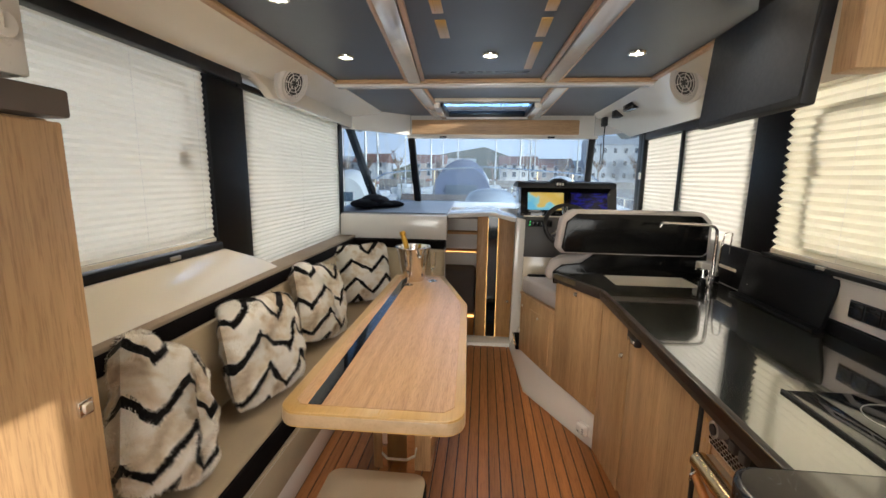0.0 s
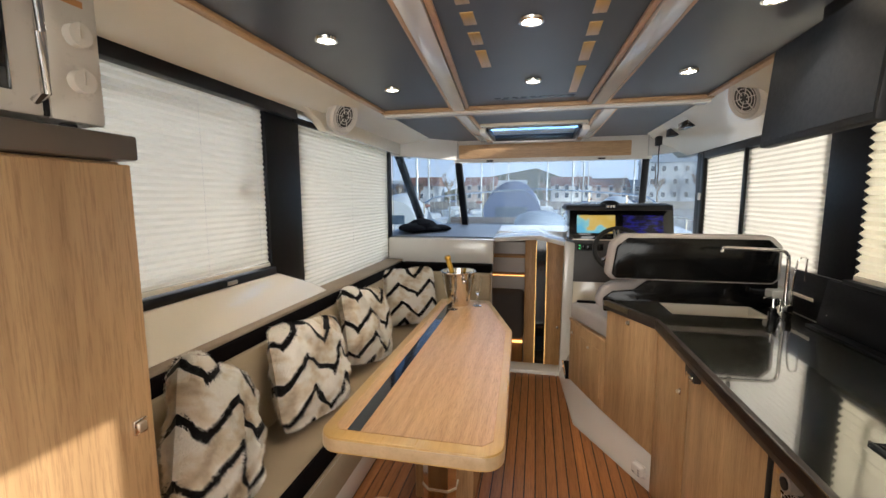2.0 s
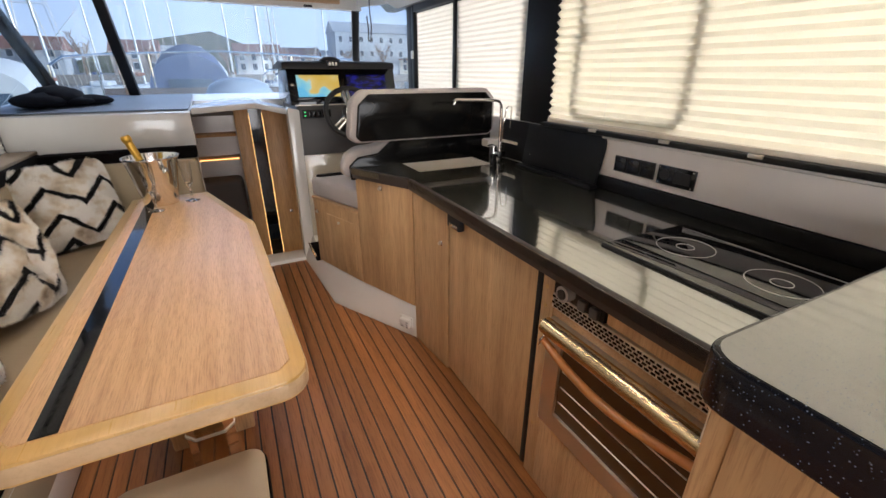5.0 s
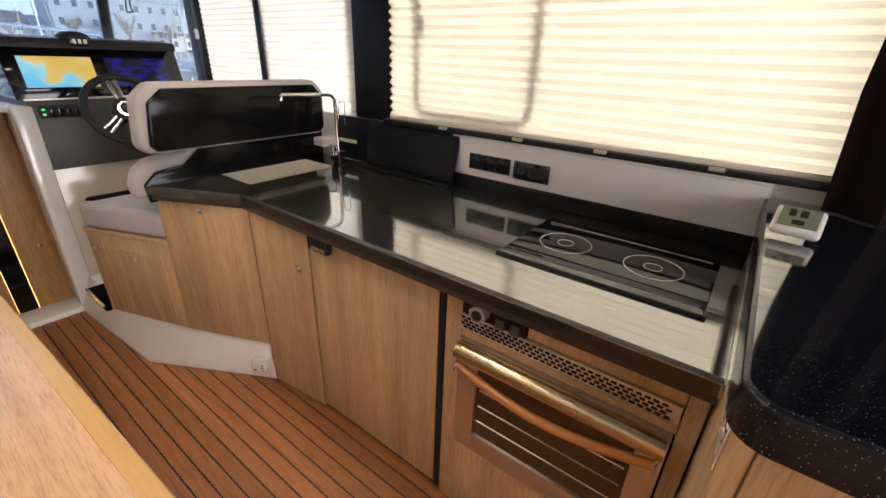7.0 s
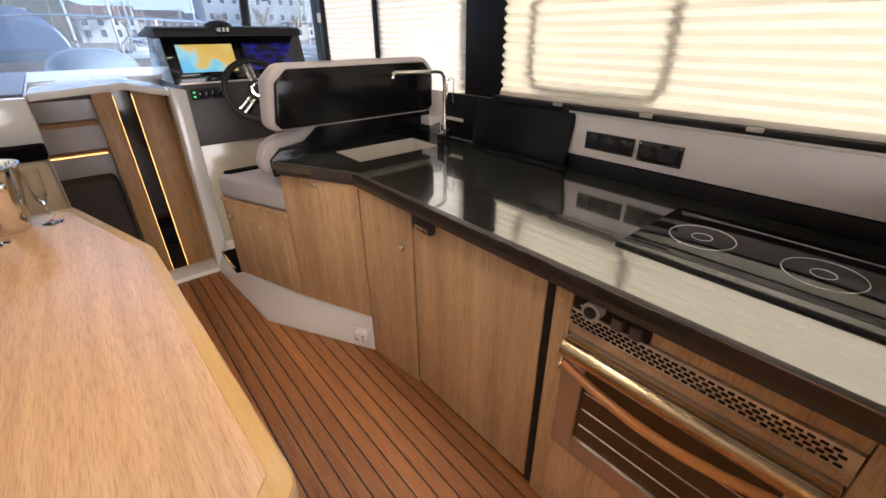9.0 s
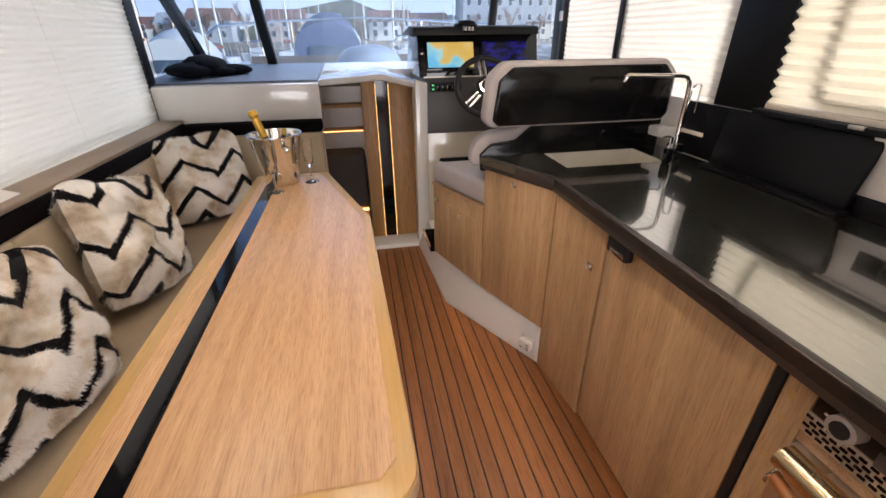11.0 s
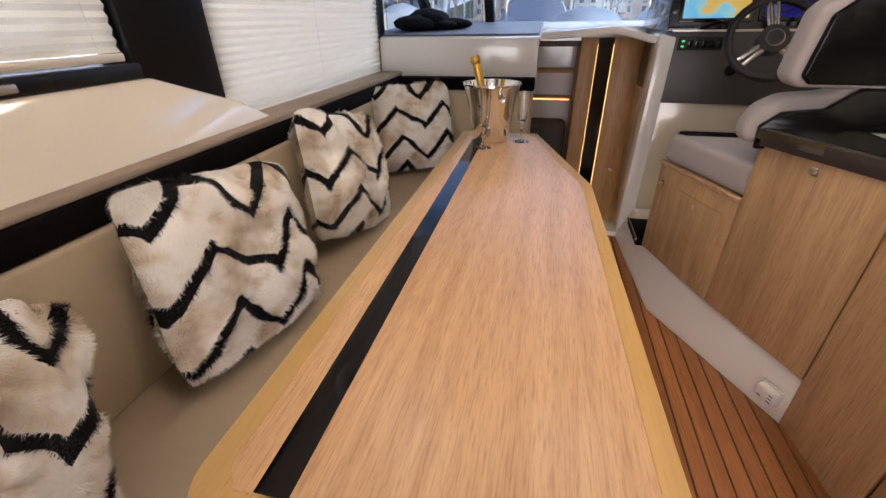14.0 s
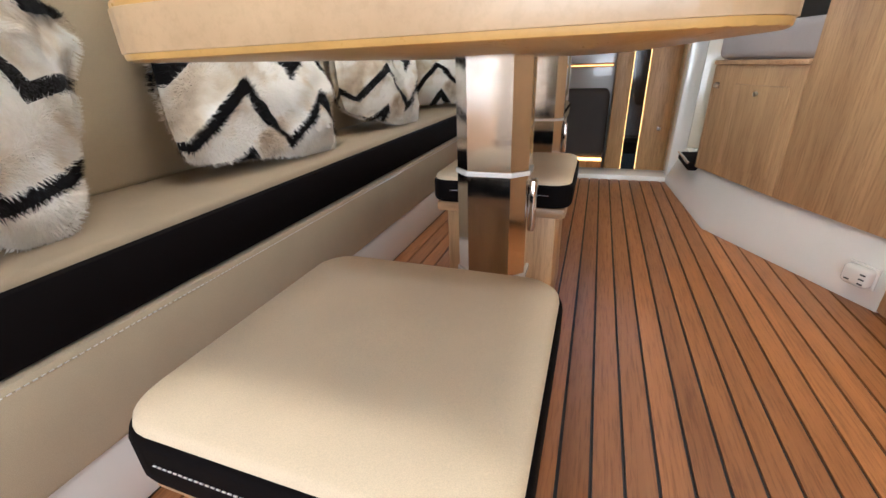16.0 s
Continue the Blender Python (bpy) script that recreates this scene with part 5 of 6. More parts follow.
part("door_window", box(bm_new(), -0.4905, -0.4875, 0.40, 0.790, 1.70, 1.90, 0.002), GLOSS_BLACK, mw, "dark door window")
part("handle", tube(bm_new(), [(-0.49, 0.822, 1.69), (-0.466, 0.824, 1.70), (-0.463, 0.824, 1.80), (-0.466, 0.824, 1.90), (-0.49, 0.822, 1.91)], 0.0075, 10), CHROME, mw, "vertical chrome handle")
for z in (1.823, 1.740):
    k = part("knob", rod(bm_new(), (-0.491, 0.898, z), (-0.472, 0.898, z), 0.021, 24), APPLIANCE, mw, "cream rotary knob")
    part("pointer", obox(bm_new(), Matrix.Translation((-0.4715, 0.898, z + 0.004)), 0.002, 0.004, 0.022), STEEL, k, "pointer mark")
    for q in range(9):
        a = radians(-30 + 30 * q)
        part("scale_mark", obox(bm_new(), Matrix.Translation((-0.4895, 0.898 + 0.032 * math.cos(a), z + 0.032 * math.sin(a))), 0.001, 0.005, 0.0022), STEEL, mw, "printed scale mark")
# Black strip stands in for the shade between door and control panel.
part("gap_shade", box(bm_new(), -0.500, -0.4925, 0.837, 0.845, 1.668, 1.926), RUBBER, mw, "black strip for the shade in the gap beside the door")
part("label_bar", box(bm_new(), -0.4899, -0.489, 0.868, 0.918, 1.878, 1.890), plain("orange_badge", (0.55, 0.25, 0.08), 0.4), mw, "small orange badge")
for y in (0.40, 0.90):
    part("foot", rod(bm_new(), (-0.53, y, 1.653), (-0.53, y, 1.665), 0.014, 12), RUBBER, mw, "rubber foot")

# ---- on the table ----
BX, BY = -0.175, 3.145
buck = thing("champagne_bucket", (BX, BY, TOP), "polished steel champagne bucket with ball handles", "bucket")
part("body", lathe(bm_new(), [(0.078, 0.001), (0.080, 0.004), (0.098, 0.12), (0.120, 0.232), (0.127, 0.240), (0.127, 0.246), (0.118, 0.246), (0.094, 0.12), (0.072, 0.012)], (BX, BY, TOP + 0.002), 40), CHROME, buck)
for a in (-60, 120):
    ca, sa = math.cos(radians(a)), math.sin(radians(a))
    part("handle", lathe(bm_new(), [(0.004, -0.017), (0.013, -0.012), (0.017, 0.0), (0.013, 0.012), (0.004, 0.017)], (BX + 0.130 * ca, BY + 0.130 * sa, TOP + 0.19), 16), CHROME, buck, "round ball handle")
bot = thing("champagne_bottle", (BX - 0.02, BY, TOP + 0.02), "champagne bottle with gold foil standing in the bucket", "bottle")
bl = Matrix.Translation((BX + 0.01, BY + 0.02, TOP + 0.016)) @ Euler((radians(4), radians(-15), 0)).to_matrix().to_4x4()
b = lathe(bm_new(), [(0.040, 0.0), (0.043, 0.01), (0.043, 0.13), (0.034, 0.165), (0.018, 0.21), (0.0165, 0.23)], (0, 0, 0), 20)
b.transform(bl)
part("glass_body", b, plain("green_bottle", (0.01, 0.03, 0.012), 0.08, relief=0), bot, "dark green glass")
b = lathe(bm_new(), [(0.0175, 0.225), (0.0185, 0.30), (0.017, 0.318), (0.021, 0.322), (0.0225, 0.34), (0.018, 0.352)], (0, 0, 0), 20)
b.transform(bl)
part("foil", b, GOLD_FOIL, bot, "gold foil neck")


def flute(x, y):
    g = thing("champagne_flute", (x, y, TOP), "cut-crystal champagne flute on the table", "glass", "champagne flutes")
    part("foot", lathe(bm_new(), [(0.036, 0.0005), (0.036, 0.002), (0.012, 0.006), (0.005, 0.012)], (x, y, TOP + 0.0015), 28), CRYSTAL, g)
    part("stem", lathe(bm_new(), [(0.005, 0.0121), (0.0042, 0.04), (0.009, 0.052), (0.0042, 0.064), (0.006, 0.078)], (x, y, TOP + 0.0015), 16), CRYSTAL, g)
    part("bowl", lathe(bm_new(), [(0.006, 0.0785), (0.018, 0.095), (0.023, 0.13), (0.0285, 0.215), (0.0272, 0.215), (0.0215, 0.13), (0.014, 0.10), (0.003, 0.092)], (x, y, TOP + 0.0015), 14), CRYSTAL, g, "faceted bowl", smooth=0)


flute(-0.033, 3.130)
flute(-0.186, 2.998)

jkt = bm_new()
for k, (x, y, sx_, sy_, sz_) in enumerate(((-0.86, 4.36, 0.15, 0.20, 0.050), (-0.80, 4.43, 0.15, 0.17, 0.078), (-0.66, 4.46, 0.17, 0.09, 0.036), (-0.90, 4.34, 0.11, 0.15, 0.035), (-0.74, 4.36, 0.16, 0.07, 0.030))):
    r = bmesh.ops.create_icosphere(jkt, subdivisions=3, radius=1.0, matrix=Matrix.Translation((x, y, 1.195 + sz_ * 0.5)) @ Matrix.Diagonal((sx_, sy_, sz_, 1)))
    for v in r["verts"]:
        f = noise.noise(v.co * 14 + Vector((k, 0, 0))) * 0.018 + noise.noise(v.co * 34) * 0.006
        v.co += Vector((f, f * 0.6, abs(f) * 0.9))
        v.co.z = max(v.co.z, 1.182)
solid("jacket", jkt, fabric("black_jacket_cloth", (0.008, 0.009, 0.014)), (-0.82, 4.45, 1.18), "crumpled black jacket lying on the dashboard", "jacket")

# ---- overhead fittings ----


def spot(x, y):
    s = thing("ceiling_spotlight", (x, y, CEIL), "recessed ceiling spotlight with a chrome ring, lit", "ceiling light", "ceiling spotlights")
    part("ring", lathe(bm_new(), [(0.040, 0.0), (0.044, -0.004), (0.042, -0.012), (0.033, -0.013), (0.031, -0.004)][::-1], (x, y, CEIL), 28), CHROME, s, "chrome ring")
    part("lens", lathe(bm_new(), [(0.030, -0.006), (0.030, -0.009), (0.012, -0.011)][::-1], (x, y, CEIL), 24), LAMP_WARM, s, "glowing lens")
    lamp = new("spot_lamp", bpy.data.lights.new("spot_lamp", "SPOT"))
    lamp.data.energy, lamp.data.spot_size, lamp.data.spot_blend, lamp.data.shadow_soft_size, lamp.data.color = 18.5, radians(120), 0.6, 0.12, (1.0, 0.84, 0.64)
    lamp.matrix_world = pose(x, y, CEIL - 0.02)


for x in (-0.425, 0.33, 1.05):
    for y in (1.76, 2.50):
        spot(x, y)
vent = thing("ceiling_vent", (0.33, 2.86, CEIL), "row of slots let into the headlining", "vent")
for k in range(9):
    x = 0.10 + 0.052 * k
    part("slot", box(bm_new(), x, x + (0.036 if k < 5 else 0.048), 2.855, 2.868, CEIL - 0.002, CEIL + 0.0005), GLOSS_BLACK, vent, "black slot")
part("slot", box(bm_new(), 0.14, 0.56, 2.888, 2.894, CEIL - 0.002, CEIL + 0.0005), GLOSS_BLACK, vent, "long black slot")
lit = thing("ceiling_inlay", (0.33, 2.1, CEIL), "rows of pale oak inlays in the headlining", "inlay")
for side in (-1, 1):
    x = 0.335 + side * 0.212
    for y0, y1 in ((1.30, 1.42), (1.48, 1.60), (1.66, 1.76), (1.83, 1.95), (2.02, 2.24)) + (((2.32, 2.80),) if side > 0 else ()):
        part("strip", box(bm_new(), x - 0.022, x + 0.022, y0, y1, CEIL - 0.003, CEIL + 0.0005, 0.001), OAK_EDGE, lit)


def speaker(x, y, z, side):
    s = thing("loudspeaker", (x, y, z), "round white loudspeaker in the coving", "loudspeaker", "cabin loudspeakers")
    m = Matrix.Translation((x, y, z)) @ Vector((-side, -0.30, -0.38)).to_track_quat("Z", "Y").to_matrix().to_4x4() @ Matrix.Scale(1.34, 4)
    b = lathe(bm_new(), [(0.086, -0.02), (0.088, 0.006), (0.078, 0.016), (0.066, 0.010)], (0, 0, 0), 32)
    b.transform(m)
    part("bezel", b, plain("white_plastic", (0.70, 0.67, 0.63), 0.4), s, "white bezel")
    b = lathe(bm_new(), [(0.065, 0.006), (0.065, 0.009), (0.03, 0.012)], (0, 0, 0), 32)
    b.transform(m)
    # Near-black disc paints the shade between the white rings and ribs.
    part("grille", b, plain("grille_shadow", (0.05, 0.048, 0.046), 0.6), s, "dark disc for the shade behind the grille rings")
    for r in (0.022, 0.036, 0.050, 0.062):
        b = tube(bm_new(), [m @ Vector((r * math.cos(k * math.pi / 16), r * math.sin(k * math.pi / 16), 0.013)) for k in range(32)], 0.0025, 6, True)
        part("ring", b, GELCOAT, s, "white grille ring")
    for k in range(6):
        a = k * math.pi / 3
        part("rib", rod(bm_new(), m @ Vector((0.012 * math.cos(a), 0.012 * math.sin(a), 0.013)), m @ Vector((0.068 * math.cos(a), 0.068 * math.sin(a), 0.013)), 0.0028, 6), GELCOAT, s, "white rib")


speaker(-0.818, 2.70, 2.030, -1)
speaker(1.423, 2.79, 2.040, 1)

tv = thing("television", (1.22, 1.82, 1.7), "flat black television hung from the headlining", "television")
tvm = Matrix.Translation((1.215, 1.815, 1.885)) @ Euler((0, radians(4), radians(-3))).to_matrix().to_4x4()
part("case", obox(bm_new(), tvm, 0.040, 0.62, 0.355, 0.006), RUBBER, tv)
part("screen", obox(bm_new(), tvm @ Matrix.Translation((-0.0206, 0, 0.006)), 0.002, 0.600, 0.325), plain("tv_screen", (0.016, 0.021, 0.030), 0.50, relief=0), tv, "dark screen")
part("mount", box(bm_new(), 1.235, 1.30, 1.75, 1.88, 1.90, 2.12, 0.006), RUBBER, tv, "black mount")
ob_ = thing("overhead_locker", (1.30, 1.42, 1.76), "oak end panel of the overhead locker", "panel")
part("panel", box(bm_new(), 1.205, 1.315, 1.395, 1.470, 1.775, 2.119, 0.004), OAK_Z, ob_)
for z in (1.80, 1.86):
    part("plug", rod(bm_new(), (1.325, 1.3955, z), (1.325, 1.393, z), 0.006, 10), OAK_EDGE, ob_, "round oak screw plug")

vhf = thing("vhf_radio", (1.50, 3.7, 2.0), "black radio unit with a hand microphone on the coving", "radio")
part("unit", box(bm_new(), 1.405, 1.47, 4.00, 4.12, 2.02, 2.085, 0.006), RUBBER, vhf, "black radio unit")
part("panel", box(bm_new(), 1.405, 1.46, 3.62, 3.82, 2.03, 2.08, 0.004), GLOSS_BLACK, vhf, "black display panel")
part("holder", box(bm_new(), 1.385, 1.43, 4.30, 4.38, 1.98, 2.06, 0.008), RUBBER, vhf, "black hand microphone")
cable = [(1.41, 4.32 + 0.012 * math.sin(k * 0.9), 1.98 - 0.34 * math.sin(math.pi * k / 26) ** 0.8) for k in range(13)] + [(1.41, 4.40 + 0.012 * math.sin(k * 0.9), 1.98 - 0.34 * math.sin(math.pi * k / 26) ** 0.8) for k in range(14, 24)]
part("cord", tube(bm_new(), cable, 0.005, 8), RUBBER, vhf, "coiled black cord")

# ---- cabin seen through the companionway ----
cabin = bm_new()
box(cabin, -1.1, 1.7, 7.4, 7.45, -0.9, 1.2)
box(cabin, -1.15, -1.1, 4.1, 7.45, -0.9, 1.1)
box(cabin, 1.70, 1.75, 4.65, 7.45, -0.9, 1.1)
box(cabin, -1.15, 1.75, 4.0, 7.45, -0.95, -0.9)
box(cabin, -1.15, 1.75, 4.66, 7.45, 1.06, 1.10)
# The lining is one even dark brown.
solid("wall_cabin", cabin, plain("cabin_lining", (0.13, 0.10, 0.08), 0.6), (0.3, 6, -0.9), "dark brown lining of the forward cabin", "wall", kind="structure")
solid("step_riser", box(bm_new(), -0.02, 0.62, 3.98, 4.30, -0.75, -0.28, 0.006), GELCOAT, (0.3, 4.1, -0.75), "white companionway step going down", "step", kind="structure")
cdoor = thing("cabin_locker", (0.45, 4.62, -0.7), "tall cabin locker of warm wood with a black stripe", "locker")
part("panel", box(bm_new(), 0.262, 0.372, 4.55, 4.58, -0.88, 1.12, 0.003), WARM_WOOD, cdoor)
part("stripe", box(bm_new(), 0.374, 0.478, 4.57, 4.60, -0.88, 1.12), GLOSS_BLACK, cdoor, "black vertical stripe")
part("panel", box(bm_new(), 0.480, 0.80, 4.55, 4.58, -0.88, 1.12, 0.003), WARM_WOOD, cdoor)
part("body", box(bm_new(), 0.27, 0.80, 4.60, 5.3, -0.88, 1.05), WARM_WOOD, cdoor)
for x in (0.3735, 0.4790):
    part("led_strip", box(bm_new(), x - 0.0013, x + 0.0013, 4.556, 4.569, -0.70, 1.08), LED_WARM, cdoor, "warm light strip")
button_latch(cdoor, (0.60, 4.546, 0.20), (1, 0, 0))
berth = thing("berth", (-0.2, 5.4, -0.85), "grey upholstered berth with wooden shelves in the cabin", "berth")
part("cushion", box(bm_new(), -1.05, 0.25, 4.95, 6.6, -0.10, 0.45, 0.05, 4), fabric("dark_grey_berth", (0.16, 0.14, 0.13)), berth)
part("base", box(bm_new(), -1.05, 0.24, 4.98, 6.6, -0.89, -0.10, 0.01), WARM_WOOD, berth)
for z in (0.62, 0.84):
    part("shelf", box(bm_new(), -1.05, 0.26, 5.05, 5.35, z, z + 0.03, 0.005), WARM_WOOD, berth)
    if z < 0.7:
        part("led_strip", box(bm_new(), -1.0, 0.25, 5.042, 5.049, z + 0.010, z + 0.016), LED_WARM, berth, "warm light strip under the shelf")
part("bolster", box(bm_new(), -1.0, 0.24, 5.3, 5.6, 0.46, 0.60, 0.03, 3), fabric("olive_bolster", (0.12, 0.10, 0.045)), berth)
part("step_light", box(bm_new(), -0.5, 0.24, 4.972, 4.979, -0.14, -0.115), LED_WARM, berth, "warm light strip")

# ---- outside: foredeck, marina ----
WATER = -0.9
wat, nd, ln, bs = nodes_of("harbour_water")
bs.inputs["Base Color"].default_value, bs.inputs["Roughness"].default_value = (0.02, 0.045, 0.065, 1), 0.12
bump(nd, ln, bs, noise_tex(nd, ln, coords(nd, ln, (1, 1, 1)), 1.6, 5), 0.5, 0.15)
solid("water", prism(bm_new(), [(-3000, -3000, WATER), (3000, -3000, WATER), (3000, 3000, WATER), (-3000, 3000, WATER)], (0, 0, -0.5)), wat, (0, 0, WATER), "harbour water round the boat", "water", kind="structure")
hull = bm_new()
prism(hull, [(-1.5, 5.17, 1.06), (2.15, 5.17, 1.06), (1.9, 7.4, 1.09), (0.33, 9.6, 1.12), (-1.25, 7.4, 1.09)], (0, 0, -2.0))
solid("foredeck", hull, GELCOAT, (0.33, 6, WATER), "white foredeck of the boat", "deck", kind="structure")
hatch2 = bm_new()
lathe(hatch2, [(0.40, 0.0), (0.39, 0.10), (0.33, 0.18), (0.22, 0.235), (0.08, 0.26)], (0.42, 6.8, 1.075), 32)
solid("deck_hatch", hatch2, plain("smoked_dome", (0.30, 0.37, 0.46), 0.12, relief=0.0), (0.42, 6.8, 1.08), "domed smoked hatch on the foredeck", "hatch")
rail = thing("bow_rail", (0.33, 7, 1.0), "bent steel guard rail round the bow", "rail")
for side in (-1, 1):
    pts = [(0.33 + side * w, y, z) for w, y, z in ((1.55, 6.0, 1.04), (1.54, 6.05, 1.45), (1.48, 6.3, 1.53), (1.35, 7.2, 1.58), (0.7, 8.5, 1.66), (0.0, 9.5, 1.72))]
    part("rail_tube", tube(bm_new(), pts, 0.016, 10), CHROME, rail)
    for w, y, zz in ((1.38, 7.1, 1.57), (0.95, 8.1, 1.63)):
        part("stanchion", rod(bm_new(), (0.33 + side * w, y, 1.0), (0.33 + side * w, y, zz), 0.013, 8), CHROME, rail)
inner = thing("seat_rail", (0.85, 7.6, 1.0), "low bent steel rail on the foredeck", "rail")
part("rail_tube", tube(bm_new(), [(0.80, 7.9, 1.05), (0.82, 7.9, 1.34), (0.90, 7.9, 1.42), (1.6, 7.9, 1.44), (1.68, 7.9, 1.38), (1.70, 7.9, 1.05)], 0.018, 10), CHROME, inner)

BLUE_COVER = fabric("blue_canvas", (0.08, 0.115, 0.22), 1500)
HULLS = plain("boat_white", (0.62, 0.66, 0.70), 0.3)


def motor_boat(x, y, s, label, cover=True):
    bt = thing("motor_boat", (x, y, WATER), label, "boat")
    b = bm_new()
    rings = []
    for k in range(9):
        f = k / 8
        w = 1.5 * s * (1 - max(0, f - 0.45) ** 2 * 3.0)
        rings.append([b.verts.new((x + dx * w, y + f * 9 * s, WATER + z * s)) for dx, z in ((-0.75, 0.0), (-0.98, 0.7), (-1.0, 1.25), (-0.9, 1.30), (0.9, 1.30), (1.0, 1.25), (0.98, 0.7), (0.75, 0.0))])
    for p, q in zip(rings, rings[1:]):
        for j in range(8):
            b.faces.new((p[j], p[(j + 1) % 8], q[(j + 1) % 8], q[j]))
    b.faces.new(rings[0])
    b.faces.new(rings[-1][::-1])
    part("hull", b, HULLS, bt)
    b = bm_new()
    rings = []
    for k in range(8):
        f = k / 7
        h = (1.35 + 1.45 * math.sin(math.pi * (0.25 + 0.6 * f))) * s
        w = (1.32 - 0.25 * f) * s
        rings.append([b.verts.new((x + w * math.cos(a), y + (0.3 + 4.6 * f) * s, WATER + 1.28 * s + (h - 0.9 * s) * math.sin(a) ** 0.7)) for a in [math.pi * j / 12 for j in range(13)]])
    for p, q in zip(rings, rings[1:]):
        for j in range(12):
            b.faces.new((p[j], p[j + 1], q[j + 1], q[j]))
        b.faces.new((p[12], p[0], q[0], q[12]))
    b.faces.new(rings[0])
    b.faces.new(rings[-1][::-1])
    part("canopy", b, BLUE_COVER if cover else HULLS, bt, "dark blue canvas canopy" if cover else "white coachroof")
    part("swim_platform", box(bm_new(), x - 1.3 * s, x + 1.3 * s, y - 0.8 * s, y, WATER + 0.35 * s, WATER + 0.5 * s, 0.03), HULLS, bt)
    part("arch", tube(bm_new(), [(x - 1.25 * s, y + 1.6 * s, WATER + 1.3 * s)] + [(x + 1.25 * s * -math.cos(math.pi * j / 10), y + 1.3 * s, WATER + (1.5 + 1.35 * math.sin(math.pi * j / 10) ** 0.6) * s) for j in range(1, 10)] + [(x + 1.25 * s, y + 1.6 * s, WATER + 1.3 * s)], 0.05 * s, 8), HULLS, bt, "white radar arch")
    part("window_band", box(bm_new(), x - 0.7 * s, x + 0.7 * s, y + 0.22 * s, y + 0.34 * s, WATER + 1.45 * s, WATER + 1.95 * s, 0.03), plain("boat_glass", (0.05, 0.08, 0.12), 0.1), bt, "canopy window")
    return bt


def sail_boat(x, y, s, mast, seed):
    bt = thing("sailing_boat", (x, y, WATER), "white moored sailing boat with a bare mast", "boat", "moored sailing boats")
    b = bm_new()
    rings = []
    for k in range(9):
        f = k / 8
        w = 1.5 * s * math.sin(math.pi * (0.14 + 0.80 * f)) ** 0.7
        rings.append([b.verts.new((x + dx * w, y + (f - 0.5) * 9 * s, WATER + z * s)) for dx, z in ((-0.7, 0.0), (-1.0, 1.0), (1.0, 1.0), (0.7, 0.0))])
    for p, q in zip(rings, rings[1:]):
        for j in range(4):
            b.faces.new((p[j], p[(j + 1) % 4], q[(j + 1) % 4], q[j]))
    b.faces.new(rings[0])
    b.faces.new(rings[-1][::-1])
    part("hull", b, HULLS, bt)
    part("coachroof", box(bm_new(), x - 0.7 * s, x + 0.7 * s, y - 2 * s, y + 1.6 * s, WATER + 1.0 * s, WATER + 1.45 * s, 0.15 * s, 3), HULLS, bt)
    part("mast", rod(bm_new(), (x, y, WATER + s), (x, y, WATER + mast), 0.075, 10, 0.05), plain("mast_alloy", (0.55, 0.58, 0.62), 0.35, 0.6), bt, "alloy mast")
    part("boom", rod(bm_new(), (x, y, WATER + 2.1 * s), (x + 0.1, y - 3.4 * s, WATER + 2.1 * s), 0.11, 10), BLUE_COVER if seed % 2 else fabric("tan_sail_cover", (0.25, 0.12, 0.08)), bt, "sail cover on the boom")
    for z in (0.45, 0.72):
        part("spreader", rod(bm_new(), (x - 0.7, y, WATER + mast * z), (x + 0.7, y, WATER + mast * z), 0.03, 6), HULLS, bt)
    for dx, dy in ((-1.3, 0), (1.3, 0), (0, 4.4), (0, -4.4)):
        part("stay", rod(bm_new(), (x + dx * s, y + dy * s, WATER + s), (x, y, WATER + mast * 0.97), 0.012, 5), STEEL, bt, "wire stay")
    return bt


motor_boat(-0.75, 19.5, 1.04, "motor boat with a dark blue canvas canopy moored ahead")
motor_boat(-6.2, 18.5, 0.85, "white motor boat moored beside the pontoon", False)
motor_boat(4.4, 21.5, 0.8, "white motor boat moored at the pontoon", False)
motor_boat(-15, 30, 1.0, "white motor boat moored in the harbour", False)
for k, (x, y, s, m) in enumerate(((-6.5, 24, 0.9, 12), (-10, 17, 0.8, 11), (-4.5, 38, 1.0, 14), (4.5, 40, 1.0, 13), (-17, 44, 1.1, 15), (10, 46, 1.0, 14), (16, 34, 0.9, 13), (22, 50, 1.0, 15), (-26, 36, 1.0, 14), (-9.5, 52, 1.0, 15), (13, 22, 0.8, 11),
                                (-2.6, 46, 1.0, 14), (1.6, 52, 1.0, 15), (3.0, 33, 0.8, 12), (-7.6, 31, 0.9, 12), (-13, 26, 0.9, 12), (-19, 28, 0.9, 13), (-5.6, 60, 1.1, 16), (7, 58, 1.1, 16), (19, 42, 1.0, 14))):
    sail_boat(x, y, s, m, k)
pont = thing("pontoon", (8, 28, WATER), "grey floating pontoon with a railing", "pontoon")
part("deck", box(bm_new(), 6.0, 8.2, 10, 60, WATER + 0.1, WATER + 0.55, 0.03), plain("pontoon_grey", (0.22, 0.22, 0.22), 0.8), pont)
for k in range(26):
    y = 10.5 + k * 1.9
    part("post", rod(bm_new(), (6.1, y, WATER + 0.55), (6.1, y, WATER + 1.65), 0.03, 6), STEEL, pont)
for z in (1.1, 1.62):
    part("rail_tube", rod(bm_new(), (6.1, 10.5, WATER + z), (6.1, 58, WATER + z), 0.03, 6), STEEL, pont)

QUAY = 112
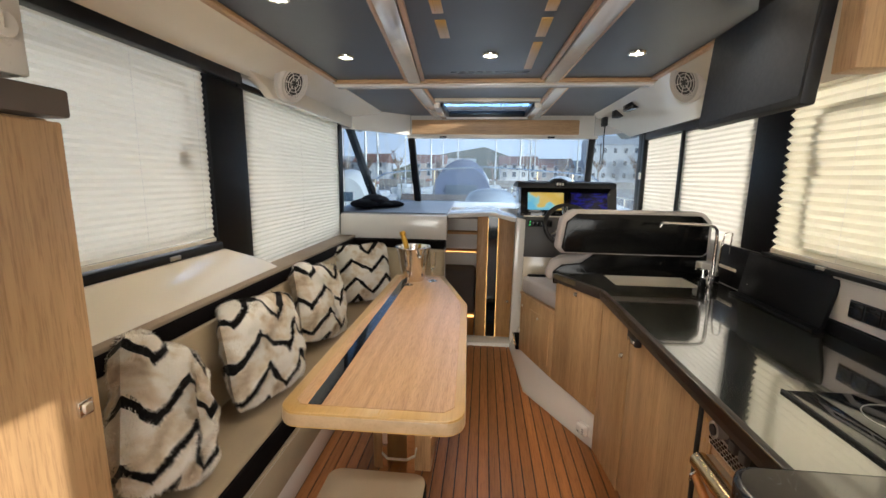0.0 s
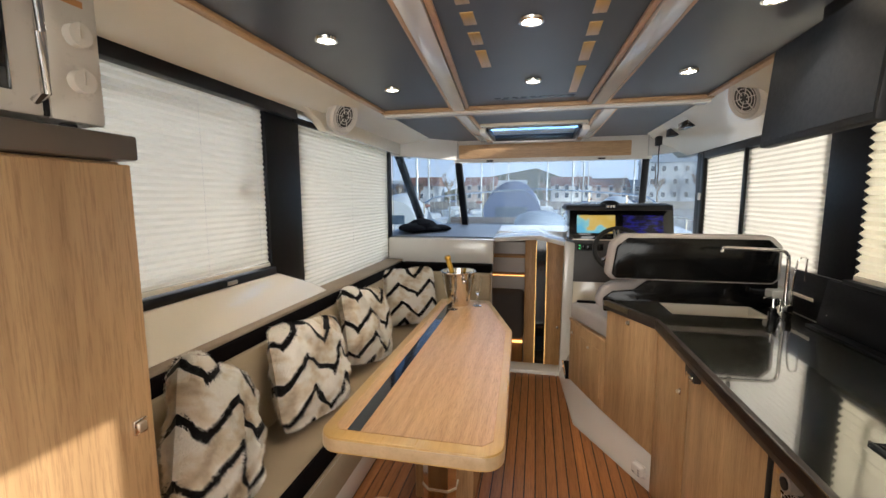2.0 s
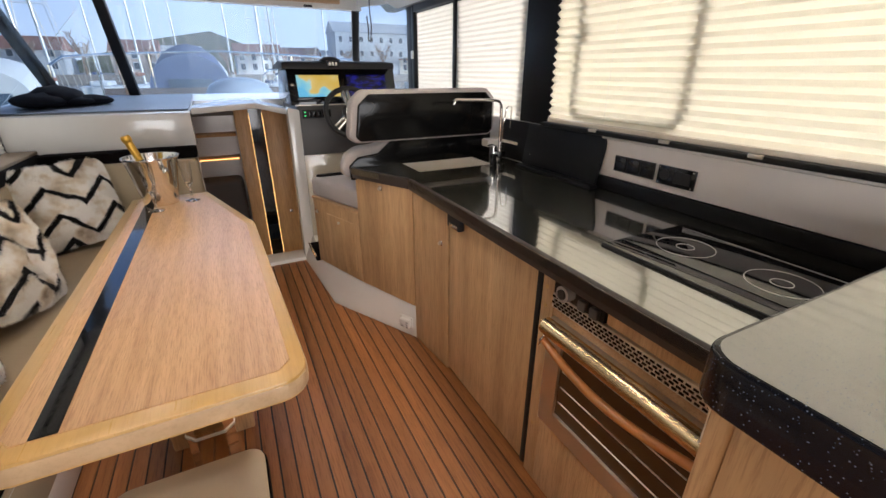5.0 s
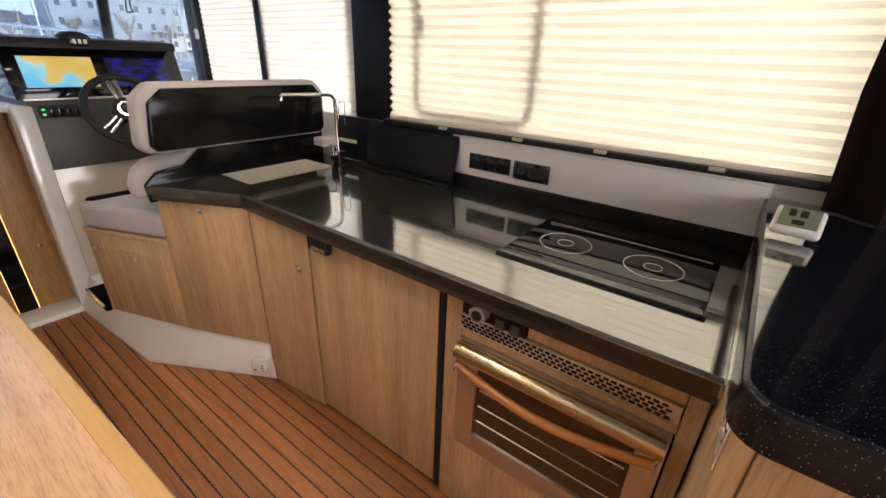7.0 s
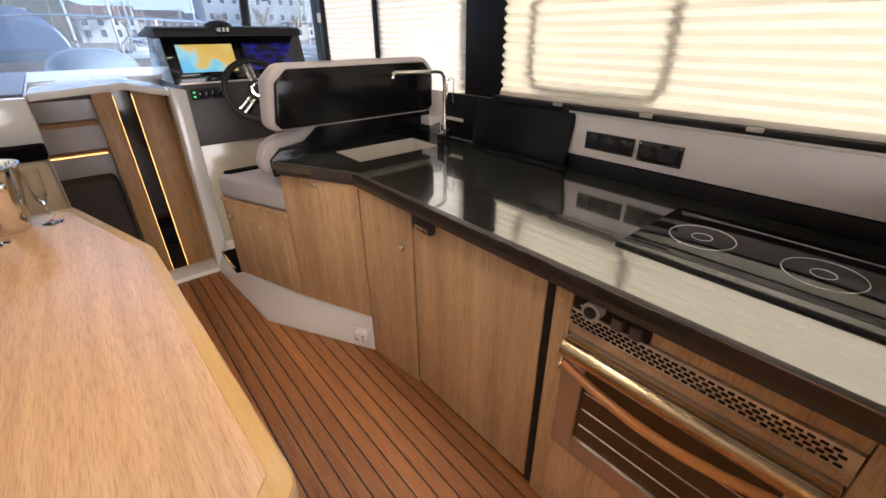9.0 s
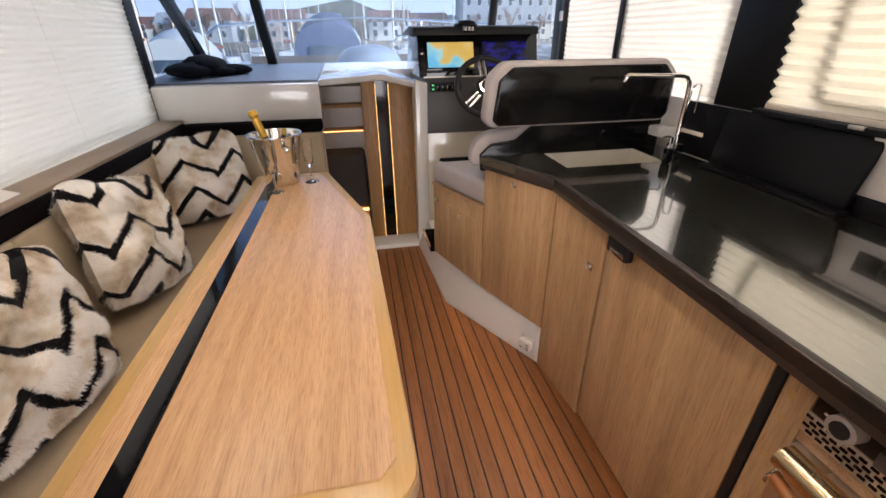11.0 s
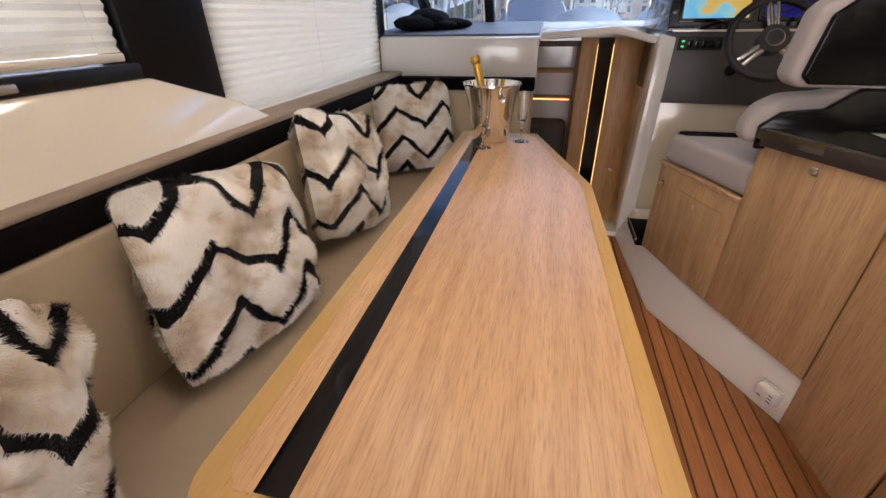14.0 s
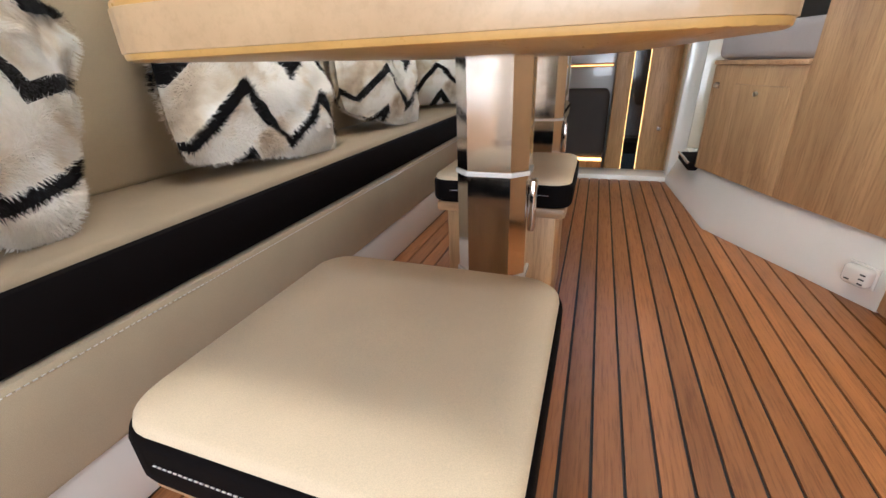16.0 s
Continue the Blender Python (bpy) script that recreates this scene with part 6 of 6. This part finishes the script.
solid("quay", box(bm_new(), -160, 160, QUAY - 4, QUAY + 90, WATER - 1, WATER + 1.6), plain("quay_stone", (0.24, 0.22, 0.20), 0.85), (0, QUAY + 40, WATER), "stone quay along the harbour", "quay", kind="structure")
WALLS = [plain(f"render_{n}", c, 0.85, vary=0.12) for n, c in (("brick", (0.44, 0.36, 0.31)), ("ochre", (0.60, 0.55, 0.47)), ("white", (0.70, 0.70, 0.70)), ("terracotta", (0.50, 0.40, 0.34)), ("grey", (0.40, 0.44, 0.50)))]
ROOF = plain("roof_tiles", (0.22, 0.10, 0.07), 0.8, vary=0.15)
PANES = plain("far_window_glass", (0.06, 0.08, 0.11), 0.15)


def house(x, y, w, h, storeys, mat, roof_mat):
    hs = thing("house", (x, y, WATER + 1.6), "plain waterfront house with rows of windows", "house", "waterfront houses")
    z0 = WATER + 1.6
    part("wall", box(bm_new(), x - w / 2, x + w / 2, y, y + 9, z0, z0 + h), mat, hs)
    part("roof", prism(bm_new(), [(x - w / 2 - 0.3, y - 0.3, z0 + h), (x - w / 2 - 0.3, y + 4.5, z0 + h + 2.6), (x - w / 2 - 0.3, y + 9.3, z0 + h)], (w + 0.6, 0, 0)), roof_mat, hs)
    n = max(2, int(w / 2.4))
    for s in range(storeys):
        for k in range(n):
            wx = x - w / 2 + (k + 0.5) * w / n
            wz = z0 + 0.9 + s * h / storeys
            wd = part("window", box(bm_new(), wx - 0.55, wx + 0.55, y - 0.06, y + 0.05, wz, wz + 1.45), HULLS, hs)
            part("pane", box(bm_new(), wx - 0.45, wx + 0.45, y - 0.08, y - 0.061, wz + 0.1, wz + 1.35), PANES, wd)
    return hs


rng = random.Random(7)
x = -100
k = 0
while x < 110:
    w = rng.uniform(7, 13)
    if rng.random() < 0.3:
        x += rng.uniform(6, 14)
    house(x + w / 2, QUAY + rng.uniform(0, 6), w - 0.4, rng.uniform(2.6, 4.6), 2, WALLS[k % 5], ROOF if k % 3 else WALLS[4])
    x += w
    k += 1
# nearer grey harbour building to starboard
house(40, QUAY + 1, 26, 9.5, 3, WALLS[4], WALLS[4])
hill = bm_new()
pts = [(-260 + 26 * i, QUAY + 130, WATER + 9 + 7 * math.sin(i * 0.8) + 4 * math.sin(i * 2.1)) for i in range(21)]
prism(hill, [(-260, QUAY + 130, WATER)] + pts + [(260, QUAY + 130, WATER)], (0, 40, 0))
solid("hillside", hill, plain("wooded_hill", (0.07, 0.075, 0.04), 0.9, vary=0.3), (0, 200, WATER), "wooded hillside beyond the houses", "hill", kind="structure")

# pale winter sky low over the harbour
haze, nd, ln, bs = nodes_of("low_sky")
tc = nd.new("ShaderNodeTexCoord")
sep = nd.new("ShaderNodeSeparateXYZ")
ln.new(tc.outputs["Generated"], sep.inputs[0])
ln.new(ramp(nd, ln, sep.outputs[2], [(0.0, (1.0, 0.93, 0.82)), (0.10, (0.80, 0.88, 1.0)), (1.0, (0.36, 0.56, 1.0))]), bs.inputs["Emission Color"])
bs.inputs["Base Color"].default_value, bs.inputs["Emission Strength"].default_value = (0, 0, 0, 1), 0.95
solid("backdrop", box(bm_new(), -900, 900, 420, 422, WATER, 190), haze, (0, 421, WATER), "pale bright sky low over the harbour", "sky", kind="structure")


def bare_tree(x, y, h, seed):
    """A leafless winter tree: tapered trunk, limbs and fine twigs."""
    rng = random.Random(seed)
    tr = thing("tree", (x, y, WATER + 1.6), "bare winter tree on the quay", "tree", "winter trees on the quay")
    trunk, twigs = bm_new(), bm_new()
    z0 = WATER + 1.6
    rod(trunk, (x, y, z0), (x, y, z0 + h * 0.45), 0.22, 7, 0.14)
    for k in range(9):
        a, f = rng.uniform(0, 6.3), rng.uniform(0.25, 0.45)
        p = Vector((x, y, z0 + h * f))
        q = p + Vector((math.cos(a) * h * 0.22, math.sin(a) * h * 0.22, h * rng.uniform(0.25, 0.5)))
        rod(trunk, p, q, 0.10, 5, 0.04)
        for _ in range(16):
            b0 = p.lerp(q, rng.uniform(0.35, 1.0))
            e = b0 + Vector((rng.gauss(0, 0.10), rng.gauss(0, 0.10), rng.uniform(0.02, 0.16))) * h
            rod(twigs, b0, e, 0.045, 3, 0.02)
    bark = TREE_BARK
    part("trunk", trunk, bark, tr)
    part("crown", twigs, bark, tr, "crown of bare twigs")


TREE_BARK = plain("winter_bark", (0.20, 0.13, 0.08), 0.9, vary=0.3)
rng = random.Random(11)
for k in range(16):
    bare_tree(-62 + 8.2 * k + rng.uniform(-2, 2), QUAY - 2 + rng.uniform(-1, 1), rng.uniform(5.5, 8.0), k)

# ---- planks of the sole ----
STEP, GAP = 0.0571, 0.0065
plank = bm_new()
box(plank, -(STEP - GAP) / 2, (STEP - GAP) / 2, -2.65, 2.65, -0.0055, 0.0)
plank_mesh = bpy.data.meshes.new("plank")
plank.to_mesh(plank_mesh)
plank.free()
plank_mesh.materials.append(TEAK)
for k in range(30):
    p = new("plank", plank_mesh)
    p.parent = floor
    p.location = (-0.4963 + k * STEP, 1.18, 0.1)
